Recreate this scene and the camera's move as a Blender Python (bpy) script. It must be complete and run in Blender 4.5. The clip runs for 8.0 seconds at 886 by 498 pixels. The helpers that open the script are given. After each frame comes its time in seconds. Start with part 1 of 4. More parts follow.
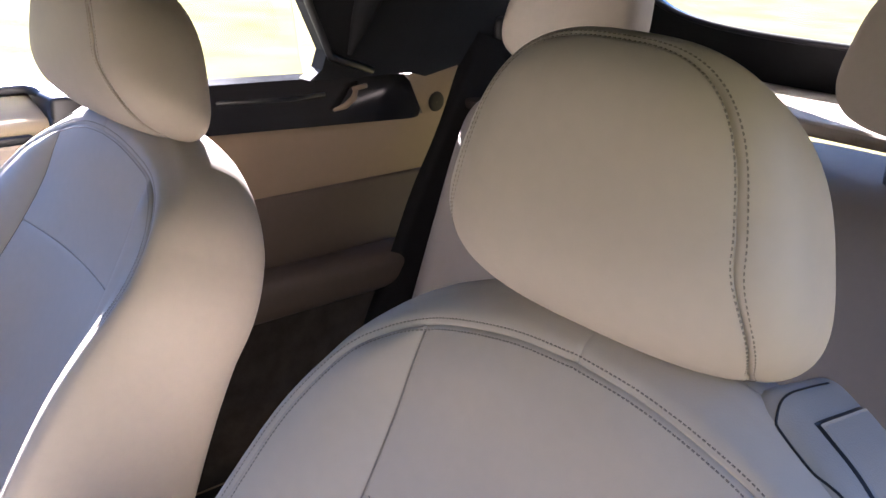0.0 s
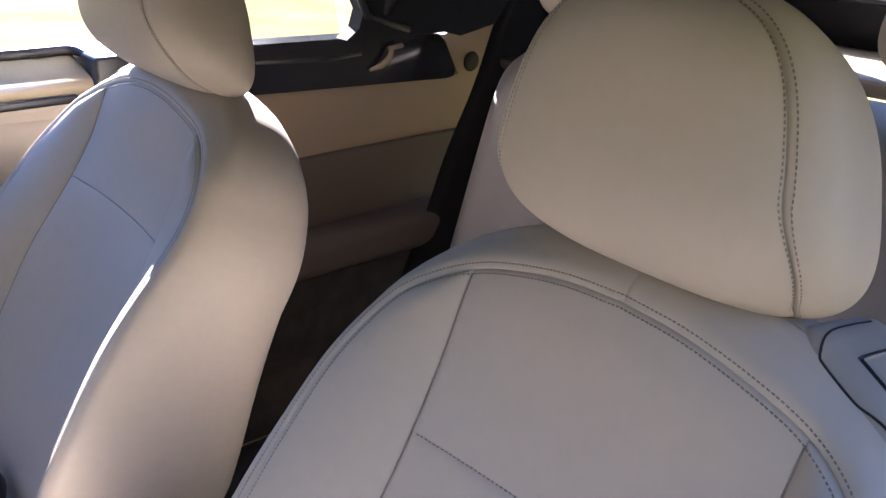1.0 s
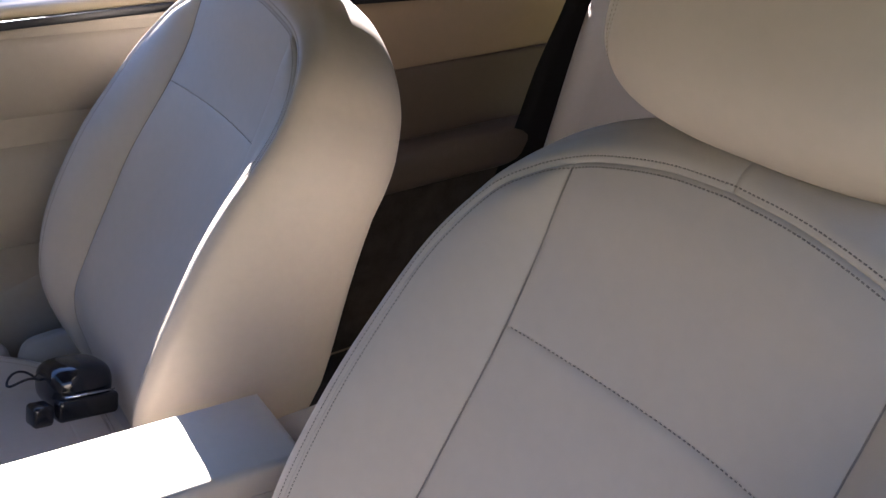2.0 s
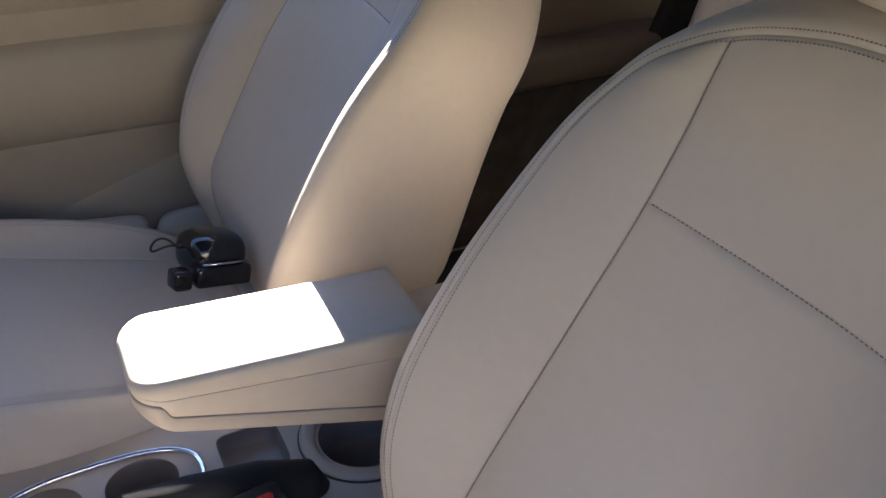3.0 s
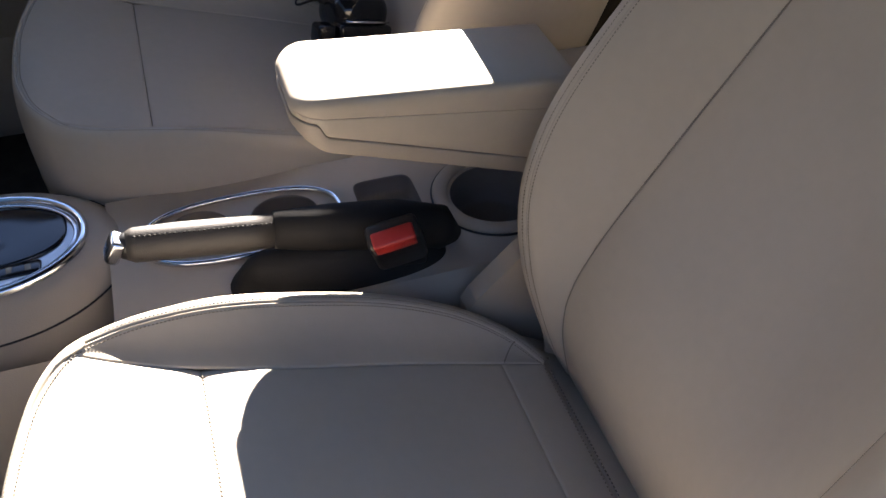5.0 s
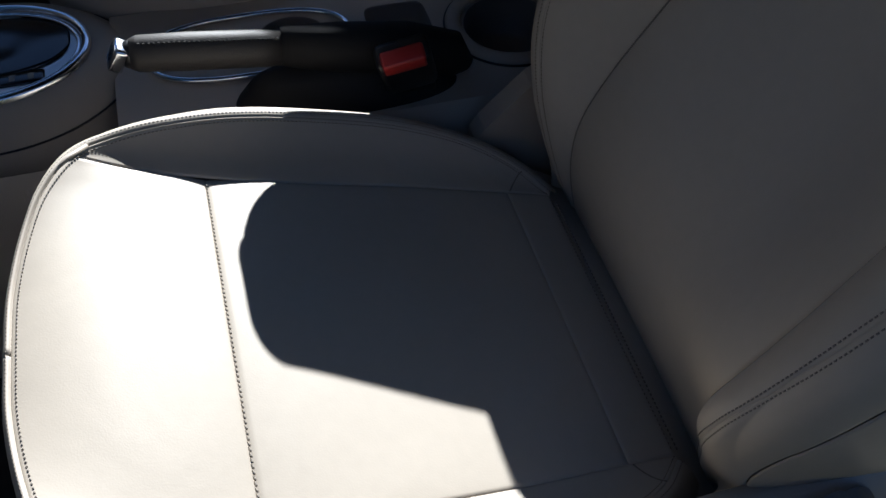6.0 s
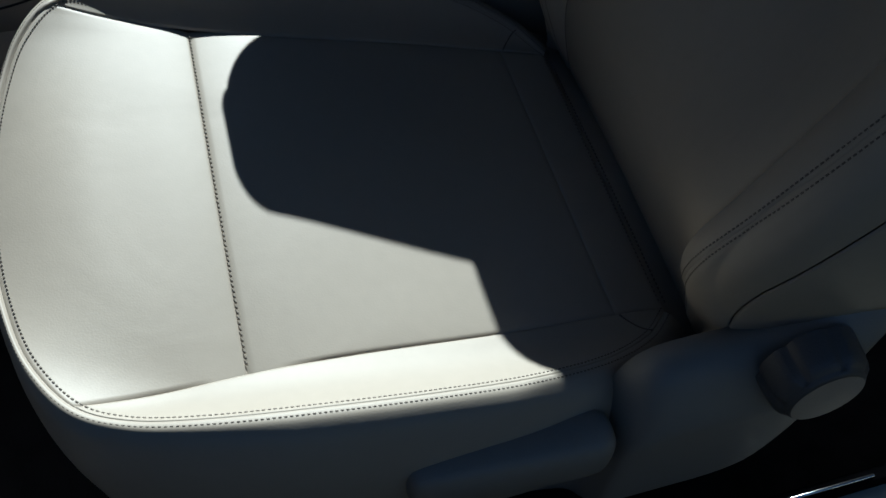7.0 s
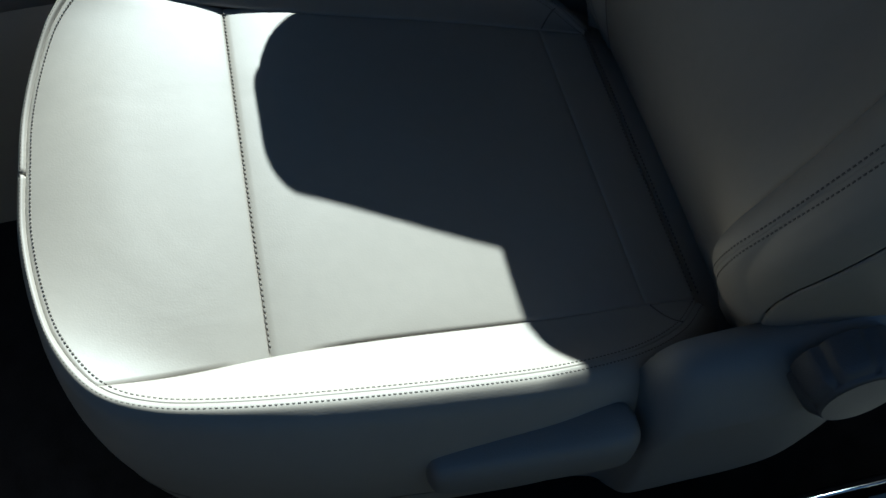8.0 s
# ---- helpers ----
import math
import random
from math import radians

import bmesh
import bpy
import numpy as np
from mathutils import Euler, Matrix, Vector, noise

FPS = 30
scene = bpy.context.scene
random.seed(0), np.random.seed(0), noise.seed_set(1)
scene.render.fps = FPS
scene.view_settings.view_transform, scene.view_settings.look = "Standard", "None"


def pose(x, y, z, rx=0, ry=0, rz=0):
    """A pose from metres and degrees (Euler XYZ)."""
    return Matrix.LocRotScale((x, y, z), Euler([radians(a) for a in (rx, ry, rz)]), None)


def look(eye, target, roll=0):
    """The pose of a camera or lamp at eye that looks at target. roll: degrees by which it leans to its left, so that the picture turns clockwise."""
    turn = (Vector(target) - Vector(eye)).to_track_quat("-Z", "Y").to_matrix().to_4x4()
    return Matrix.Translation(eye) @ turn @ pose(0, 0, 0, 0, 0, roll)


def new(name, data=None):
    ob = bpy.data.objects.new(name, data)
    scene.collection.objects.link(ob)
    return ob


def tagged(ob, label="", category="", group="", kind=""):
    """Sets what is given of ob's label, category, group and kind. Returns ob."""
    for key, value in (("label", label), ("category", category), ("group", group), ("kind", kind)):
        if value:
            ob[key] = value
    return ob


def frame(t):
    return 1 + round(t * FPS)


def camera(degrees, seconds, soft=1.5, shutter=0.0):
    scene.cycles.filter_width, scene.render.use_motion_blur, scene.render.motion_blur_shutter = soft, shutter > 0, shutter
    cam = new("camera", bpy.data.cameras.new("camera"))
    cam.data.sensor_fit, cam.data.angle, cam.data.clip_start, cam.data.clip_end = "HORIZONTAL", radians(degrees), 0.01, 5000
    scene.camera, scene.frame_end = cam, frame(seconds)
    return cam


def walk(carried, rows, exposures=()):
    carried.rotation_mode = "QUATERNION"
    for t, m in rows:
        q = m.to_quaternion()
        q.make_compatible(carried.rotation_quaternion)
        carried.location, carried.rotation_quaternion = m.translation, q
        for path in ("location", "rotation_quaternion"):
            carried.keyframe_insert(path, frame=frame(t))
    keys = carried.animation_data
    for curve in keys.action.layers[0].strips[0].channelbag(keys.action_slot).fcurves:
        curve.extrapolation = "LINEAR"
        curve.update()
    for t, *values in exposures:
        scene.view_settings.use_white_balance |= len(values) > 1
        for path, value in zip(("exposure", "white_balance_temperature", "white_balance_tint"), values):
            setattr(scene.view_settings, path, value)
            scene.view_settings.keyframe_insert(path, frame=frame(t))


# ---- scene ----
from mathutils.bvhtree import BVHTree

cam = camera(53.10, 8.0)
EXPOSURES = [(0.0, 4.7, 5750, 25), (0.5, 4.25, 5700, 23), (1.0, 4.45, 5700, 24), (2.5, 4.15, 6100, 19), (3.5, 4.32, 6450, 17), (4.2, 4.4, 6700, 16), (5.5, 2.45, 6700, 16), (6.0, 1.5, 5500, 9), (6.5, 0.88, 5300, 3), (7.5, 0.42, 5200, -4), (8.0, 0.9, 5050, -6)]
PATH = [
    (0.0, look((-0.6672, -0.0574, 1.2920), (0.0309, -0.6780, 0.9347), 2.21)),
    (0.5, look((-0.6733, -0.0469, 1.2907), (0.0368, -0.6570, 0.9393), 1.99)),
    (1.0, look((-0.6748, -0.0330, 1.2825), (0.0324, -0.6217, 0.8907), 1.57)),
    (1.2, look((-0.6740, -0.0278, 1.2773), (0.0361, -0.6018, 0.8696), 1.22)),
    (2.3, look((-0.6742, -0.0082, 1.2436), (0.0675, -0.4716, 0.7586), 0.43)),
    (2.5, look((-0.6771, -0.0004, 1.2362), (0.0711, -0.4368, 0.7364), 0.25)),
    (3.0, look((-0.6804, 0.0177, 1.2214), (0.0735, -0.3573, 0.6821), 0.05)),
    (3.5, look((-0.6865, 0.0431, 1.2025), (0.0518, -0.2848, 0.6131), -0.12)),
    (4.0, look((-0.6965, 0.0613, 1.1890), (0.0278, -0.2285, 0.5634), -0.20)),
    (4.2, look((-0.7030, 0.0704, 1.1778), (0.0200, -0.2116, 0.5472), 0.20)),
    (5.3, look((-0.7315, 0.0863, 1.1489), (-0.0577, -0.1332, 0.4434), 0.99)),
    (5.5, look((-0.7386, 0.0875, 1.1404), (-0.0825, -0.1237, 0.4160), 1.28)),
    (6.0, look((-0.7492, 0.0894, 1.1212), (-0.1538, -0.1078, 0.3424), 2.86)),
    (6.5, look((-0.7688, 0.0809, 1.0993), (-0.2031, -0.0907, 0.2928), 2.19)),
    (7.0, look((-0.7867, 0.0778, 1.0880), (-0.2662, -0.0845, 0.2497), 2.05)),
    (7.5, look((-0.8068, 0.0707, 1.0774), (-0.3315, -0.0769, 0.2101), 1.38)),
    (8.0, look((-0.7762, 0.0607, 1.0889), (-0.2725, -0.0430, 0.2314), -1.42)),
]
walk(cam, PATH, EXPOSURES)

# ---- world and sun ----
SUN_TRAVEL = Vector((-0.33, 0.1155, -0.165)).normalized()
world = bpy.data.worlds.new("world")
scene.world = world
world.use_nodes = True
sky = world.node_tree.nodes.new("ShaderNodeTexSky")
sky.sky_type = "NISHITA"
sky.sun_disc = False
sky.air_density, sky.dust_density, sky.ozone_density = 0.6, 0.1, 2.0
sky.sun_elevation = math.asin(-SUN_TRAVEL.z)
sky.sun_rotation = math.atan2(-SUN_TRAVEL.x, -SUN_TRAVEL.y)
world.node_tree.links.new(sky.outputs[0], world.node_tree.nodes["Background"].inputs[0])
world.node_tree.nodes["Background"].inputs[1].default_value = 0.05
sun_data = bpy.data.lights.new("sun", "SUN")
sun_data.energy, sun_data.angle, sun_data.color = 5.0, radians(0.55), (1.0, 0.93, 0.82)
sun = new("sun", sun_data)
sun.matrix_world = look((6, -2, 5), Vector((6, -2, 5)) + SUN_TRAVEL)


# ---- materials ----
def material(name, base, rough=0.5, metal=0.0, vary=0.12, scale=6.0, grain=0.0, grain_scale=600.0, wrinkle=0.0,
             wrinkle_scale=14.0, coat=0.0, sheen=0.0, second=None):
    """Principled material: colour mottled at two scales, fine cell grain and broad wrinkles as relief."""
    m = bpy.data.materials.new(name)
    m.use_nodes = True
    n, l = m.node_tree.nodes, m.node_tree.links
    b = n["Principled BSDF"]
    co = n.new("ShaderNodeTexCoord")
    big, small = n.new("ShaderNodeTexNoise"), n.new("ShaderNodeTexNoise")
    big.inputs["Scale"].default_value, small.inputs["Scale"].default_value = scale, scale * 18
    big.inputs["Detail"].default_value, small.inputs["Detail"].default_value = 5, 3
    add = n.new("ShaderNodeMath")
    add.operation = "MULTIPLY_ADD"
    add.inputs[1].default_value = 0.35
    ramp = n.new("ShaderNodeValToRGB")
    dark = second or tuple(c * (1 - vary) for c in base)
    ramp.color_ramp.elements[0].position, ramp.color_ramp.elements[1].position = 0.42, 0.88
    ramp.color_ramp.elements[0].color, ramp.color_ramp.elements[1].color = (*dark, 1), (*[min(1, c * (1 + vary * 0.6)) for c in base], 1)
    for t in (big, small):
        l.new(co.outputs["Object"], t.inputs["Vector"])
    l.new(small.outputs[0], add.inputs[0])
    l.new(big.outputs[0], add.inputs[2])
    l.new(add.outputs[0], ramp.inputs[0])
    l.new(ramp.outputs[0], b.inputs["Base Color"])
    rr = n.new("ShaderNodeMapRange")
    rr.inputs[3].default_value, rr.inputs[4].default_value = max(0.02, rough - 0.07), min(1, rough + 0.07)
    l.new(big.outputs[0], rr.inputs[0])
    l.new(rr.outputs[0], b.inputs["Roughness"])
    b.inputs["Metallic"].default_value = metal
    b.inputs["Coat Weight"].default_value = coat
    b.inputs["Sheen Weight"].default_value = sheen
    last = None
    if grain:
        cell = n.new("ShaderNodeTexVoronoi")
        cell.feature = "SMOOTH_F1"
        cell.inputs["Scale"].default_value = grain_scale
        l.new(co.outputs["Object"], cell.inputs["Vector"])
        bump = n.new("ShaderNodeBump")
        bump.inputs["Strength"].default_value, bump.inputs["Distance"].default_value = 0.5, grain
        l.new(cell.outputs["Distance"], bump.inputs["Height"])
        last = bump
    if wrinkle:
        wn = n.new("ShaderNodeTexNoise")
        wn.inputs["Scale"].default_value, wn.inputs["Detail"].default_value, wn.inputs["Distortion"].default_value = wrinkle_scale, 3, 0.6
        l.new(co.outputs["Object"], wn.inputs["Vector"])
        bump = n.new("ShaderNodeBump")
        bump.inputs["Strength"].default_value, bump.inputs["Distance"].default_value = 0.6, wrinkle
        l.new(wn.outputs[0], bump.inputs["Height"])
        if last:
            l.new(last.outputs[0], bump.inputs["Normal"])
        last = bump
    if last:
        l.new(last.outputs[0], b.inputs["Normal"])
    return m


LEATHER = material("leather", (0.43, 0.378, 0.31), 0.55, vary=0.07, scale=5, grain=0.00008, grain_scale=800, wrinkle=0.0013, wrinkle_scale=9)
DARK_LEATHER = material("dark_leather", (0.036, 0.032, 0.029), 0.6, vary=0.1, scale=8, grain=0.0004, grain_scale=800)
# The seat leather again, its colour darkened for shade on the rear bench.
SHADED_LEATHER = material("shaded_leather", (0.25, 0.22, 0.195), 0.5, vary=0.07, scale=5, grain=0.00013, grain_scale=800, wrinkle=0.0012, wrinkle_scale=9)
THREAD = material("thread", (0.20, 0.178, 0.15), 0.8, vary=0.1, scale=40)
TRIM = material("trim_plastic", (0.37, 0.32, 0.265), 0.55, vary=0.06, scale=4, grain=0.0004, grain_scale=900)
SHELL = material("shell_plastic", (0.31, 0.285, 0.255), 0.45, vary=0.06, scale=7, grain=0.0003, grain_scale=1100)
DOOR_TRIM = material("door_cloth", (0.36, 0.31, 0.25), 0.6, vary=0.08, scale=4, grain=0.0005, grain_scale=800)
TAN = material("side_trim", (0.22, 0.16, 0.105), 0.6, vary=0.08, scale=4, grain=0.0005, grain_scale=800)
KNOB = material("knob_plastic", (0.13, 0.12, 0.115), 0.45, vary=0.06, scale=7, grain=0.0003, grain_scale=1100)
BROWN = material("brown_lining", (0.075, 0.055, 0.042), 0.7, vary=0.12, scale=5, grain=0.0006, grain_scale=500)
BLACK = material("black_plastic", (0.012, 0.012, 0.013), 0.4, vary=0.2, scale=20, grain=0.0002, grain_scale=1000)
RUBBER = material("black_rubber", (0.014, 0.013, 0.013), 0.72, vary=0.2, scale=20, grain=0.0003, grain_scale=900)
# Black put in for shade on the pale sill; the seal uses it too.
SHADE_AND_SEAL = material("matte_black_shade_and_seal", (0.006, 0.006, 0.007), 0.9, vary=0.3, scale=14, grain=0.0003, grain_scale=900)
GLOSS = material("gloss_black", (0.012, 0.012, 0.014), 0.12, vary=0.2, scale=10)
CLOTH = material("soft_top_cloth", (0.012, 0.013, 0.015), 0.9, vary=0.3, scale=12, grain=0.0006, grain_scale=500)
WEBBING = material("belt_webbing", (0.008, 0.008, 0.009), 0.85, vary=0.2, scale=60)
CARPET = material("carpet", (0.045, 0.038, 0.034), 0.95, vary=0.35, scale=30, grain=0.0005, grain_scale=900)
CHROME = material("chrome", (0.75, 0.76, 0.80), 0.16, 1.0, vary=0.05, scale=12)
SILVER = material("silver_paint", (0.5, 0.51, 0.53), 0.3, 0.9, vary=0.05, scale=20)
RED = material("red_plastic", (0.42, 0.03, 0.025), 0.4, vary=0.1, scale=40)
SILL = material("sill_paint", (0.62, 0.58, 0.48), 0.25, vary=0.05, scale=8, coat=0.5)
GRASS = material("grass", (0.135, 0.118, 0.058), 0.9, vary=0.4, scale=1.1, second=(0.095, 0.086, 0.034))
UNSEEN_FOLIAGE = material("unseen_foliage", (0.05, 0.052, 0.036), 0.9, vary=0.5, scale=0.4, second=(0.018, 0.02, 0.012))
CAP = material("cream_gloss_paint", (0.42, 0.35, 0.24), 0.12, vary=0.04, scale=6, coat=0.6)


for dull, gloss in ((GRASS, 0.0), (WEBBING, 0.15), (CLOTH, 0.2), (CARPET, 0.1), (RUBBER, 0.3), (SHADE_AND_SEAL, 0.0)):
    dull.node_tree.nodes["Principled BSDF"].inputs["Specular IOR Level"].default_value = gloss
UNSEEN_FOLIAGE.node_tree.nodes["Principled BSDF"].inputs["Specular IOR Level"].default_value = 0.0


def glass_material(name, tint=(0.90, 0.94, 0.91)):
    """Thin clear pane: see-through, with a mirror gloss that grows towards grazing."""
    m = bpy.data.materials.new(name)
    m.use_nodes = True
    n, l = m.node_tree.nodes, m.node_tree.links
    n.remove(n["Principled BSDF"])
    clear, gloss, mix, fresnel = n.new("ShaderNodeBsdfTransparent"), n.new("ShaderNodeBsdfGlossy"), n.new("ShaderNodeMixShader"), n.new("ShaderNodeFresnel")
    clear.inputs[0].default_value = (*tint, 1)
    gloss.inputs["Roughness"].default_value = 0.02
    fresnel.inputs[0].default_value = 1.45
    l.new(fresnel.outputs[0], mix.inputs[0])
    l.new(clear.outputs[0], mix.inputs[1])
    l.new(gloss.outputs[0], mix.inputs[2])
    l.new(mix.outputs[0], n["Material Output"].inputs[0])
    return m


GLASS = glass_material("window_glass")
# Tint chosen to dim ambient light through the unseen windscreen.
TINTED = glass_material("tinted_windscreen_glass", (0.62, 0.70, 0.66))


# ---- mesh helpers ----
def thing(name, x, y, z, label, category, group="", kind=""):
    ob = new(name)
    ob.empty_display_size = 0.05
    ob.matrix_world = pose(x, y, z)
    return tagged(ob, label, category, group, kind)


def part(name, shape, mat, parent=None, label="", smooth=True):
    """Links vertices and faces in world places as one mesh object under a parent."""
    verts, faces = shape
    me = bpy.data.meshes.new(name)
    me.from_pydata([tuple(v) for v in verts], [], [tuple(f) for f in faces])
    if smooth:
        me.polygons.foreach_set("use_smooth", [True] * len(me.polygons))
    me.materials.append(mat)
    me.update()
    ob = new(name, me)
    if parent is not None:
        ob.parent = parent
        bpy.context.view_layer.update()
        ob.matrix_parent_inverse = parent.matrix_world.inverted()
    if label:
        tagged(ob, label)
    return ob


def structure(name, shape, mat, label, category, smooth=False):
    return tagged(part(name, shape, mat, None, "", smooth), label, category, kind="structure")


def grid(p, wrap=False):
    """A sheet of quads through an array of places; wrap closes its second direction."""
    n, m = p.shape[:2]
    faces = []
    for i in range(n - 1):
        for j in range(m if wrap else m - 1):
            k = (j + 1) % m
            faces.append((i * m + j, i * m + k, (i + 1) * m + k, (i + 1) * m + j))
    return [tuple(q) for q in p.reshape(-1, 3)], faces


def join(*shapes):
    verts, faces = [], []
    for v, f in shapes:
        k = len(verts)
        verts += list(v)
        faces += [tuple(i + k for i in q) for q in f]
    return verts, faces


def from_bmesh(bm):
    bm.verts.index_update()
    out = [tuple(v.co) for v in bm.verts], [tuple(v.index for v in f.verts) for f in bm.faces]
    bm.free()
    return out


def moved(shape, m):
    return [tuple(m @ Vector(v)) for v in shape[0]], shape[1]


def rbox(x0, x1, y0, y1, z0, z1, r=0.004, seg=2):
    """A box with rounded edges."""
    bm = bmesh.new()
    bmesh.ops.create_cube(bm, size=1)
    bm.transform(Matrix.Translation(((x0 + x1) / 2, (y0 + y1) / 2, (z0 + z1) / 2)) @ Matrix.Diagonal((x1 - x0, y1 - y0, z1 - z0, 1)))
    bmesh.ops.bevel(bm, geom=bm.edges[:], offset=r, segments=seg, profile=0.5, affect="EDGES")
    return from_bmesh(bm)


def tube(points, radius, n=10, cap=True, flat=1.0, closed=False):
    """A round bar along a line of places; radius may be a list; flat squeezes it upright."""
    pts = [Vector(p) for p in points]
    rad = radius if isinstance(radius, (list, tuple)) else [radius] * len(pts)
    rows = []
    for i, p in enumerate(pts):
        a = pts[i - 1] if (i or closed) else p
        b = pts[(i + 1) % len(pts)] if (i < len(pts) - 1 or closed) else p
        t = (b - a).normalized()
        side = t.cross(Vector((0, 0, 1)))
        side = side.normalized() if side.length > 1e-4 else Vector((1, 0, 0))
        up = side.cross(t)
        rows.append([p + side * (math.cos(2 * math.pi * k / n) * rad[i]) + up * (math.sin(2 * math.pi * k / n) * rad[i] * flat) for k in range(n)])
    if closed:
        rows.append(rows[0])
    v, f = grid(np.array(rows), True)
    if cap and not closed:
        f += [tuple(range(n))[::-1], tuple(range(len(v) - n, len(v)))]
    return v, f


def catmull(points, n):
    """n places on a smooth curve through the points, even in arc length."""
    p = np.array(points, float)
    q = np.vstack([2 * p[0] - p[1], p, 2 * p[-1] - p[-2]])
    out = []
    for i in range(1, len(q) - 2):
        for t in np.linspace(0, 1, 24, endpoint=False):
            a, b, c, d = q[i - 1], q[i], q[i + 1], q[i + 2]
            out.append(0.5 * (2 * b + (c - a) * t + (2 * a - 5 * b + 4 * c - d) * t * t + (3 * b - a - 3 * c + d) * t ** 3))
    out = np.array(out + [p[-1]])
    s = np.r_[0, np.cumsum(np.linalg.norm(np.diff(out, axis=0), axis=1))]
    g = np.linspace(0, s[-1], n)
    return np.stack([np.interp(g, s, out[:, k]) for k in range(out.shape[1])], 1)


def soft(n, both=True):
    """Steps from 0 to 1 that lie closer together at the ends."""
    t = np.linspace(0, 1, n)
    return 0.35 * t + 0.65 * (0.5 - 0.5 * np.cos(np.pi * t)) if both else t


def pillow(p, out, sides, depth=0.0011, near=0.0009, puff=0.0006, far=0.009):
    """Presses the sewn borders of a padded panel in. sides: which of first row, last row, first column, last column are sewn."""
    row = np.linalg.norm(np.diff(p, axis=0), axis=2)
    col = np.linalg.norm(np.diff(p, axis=1), axis=2)
    a = np.vstack([np.zeros(p.shape[1]), np.cumsum(row, 0)])
    b = np.hstack([np.zeros((p.shape[0], 1)), np.cumsum(col, 1)])
    press = np.zeros(p.shape[:2])
    for flag, d in zip(sides, (a, a[-1:] - a, b, b[:, -1:] - b)):
        if flag:
            press = np.maximum(press, depth * np.exp(-(d / near) ** 2) + flag * puff * np.exp(-d / (far * (0.7 + 0.3 * flag))))
    return p - press[..., None] * np.asarray(out)


def stitches(places, outs, step=0.0034, size=(0.0022, 0.0010, 0.00038)):
    """Single thread stitches, laid end to end along a line, on a surface whose outward direction is given."""
    p, o = np.array(places, float), np.array(outs, float)
    s = np.r_[0, np.cumsum(np.linalg.norm(np.diff(p, axis=0), axis=1))]
    verts, faces = [], []
    for g in np.arange(step / 2, s[-1], step):
        c = Vector([np.interp(g, s, p[:, k]) for k in range(3)])
        t = (Vector([np.interp(g + 0.002, s, p[:, k]) for k in range(3)]) - Vector([np.interp(g - 0.002, s, p[:, k]) for k in range(3)]))
        if t.length < 1e-6:
            continue
        t.normalize()
        n = Vector([np.interp(g, s, o[:, k]) for k in range(3)]).normalized()
        w = n.cross(t).normalized()
        k = len(verts)
        for a, b in ((-1, 0), (-0.6, 1), (0.6, 1), (1, 0)):
            for sgn in (-1, 1):
                verts.append(tuple(c + t * (a * size[0] / 2) + w * (sgn * size[1] / 2) + n * (b * size[2] - 0.00025)))
        faces += [(k, k + 1, k + 3, k + 2), (k + 2, k + 3, k + 5, k + 4), (k + 4, k + 5, k + 7, k + 6), (k, k + 2, k + 4, k + 6), (k + 1, k + 7, k + 5, k + 3), (k, k + 6, k + 7, k + 1)]
    return verts, faces


# ---- padded seat half: an insert between two bolsters inside an arched seam, and an outer cover ----
def table(xs, ys):
    """A smooth curve through a short table, for looking values up."""
    c = catmull(list(zip(xs, ys)), 120)
    return c[:, 0], c[:, 1]


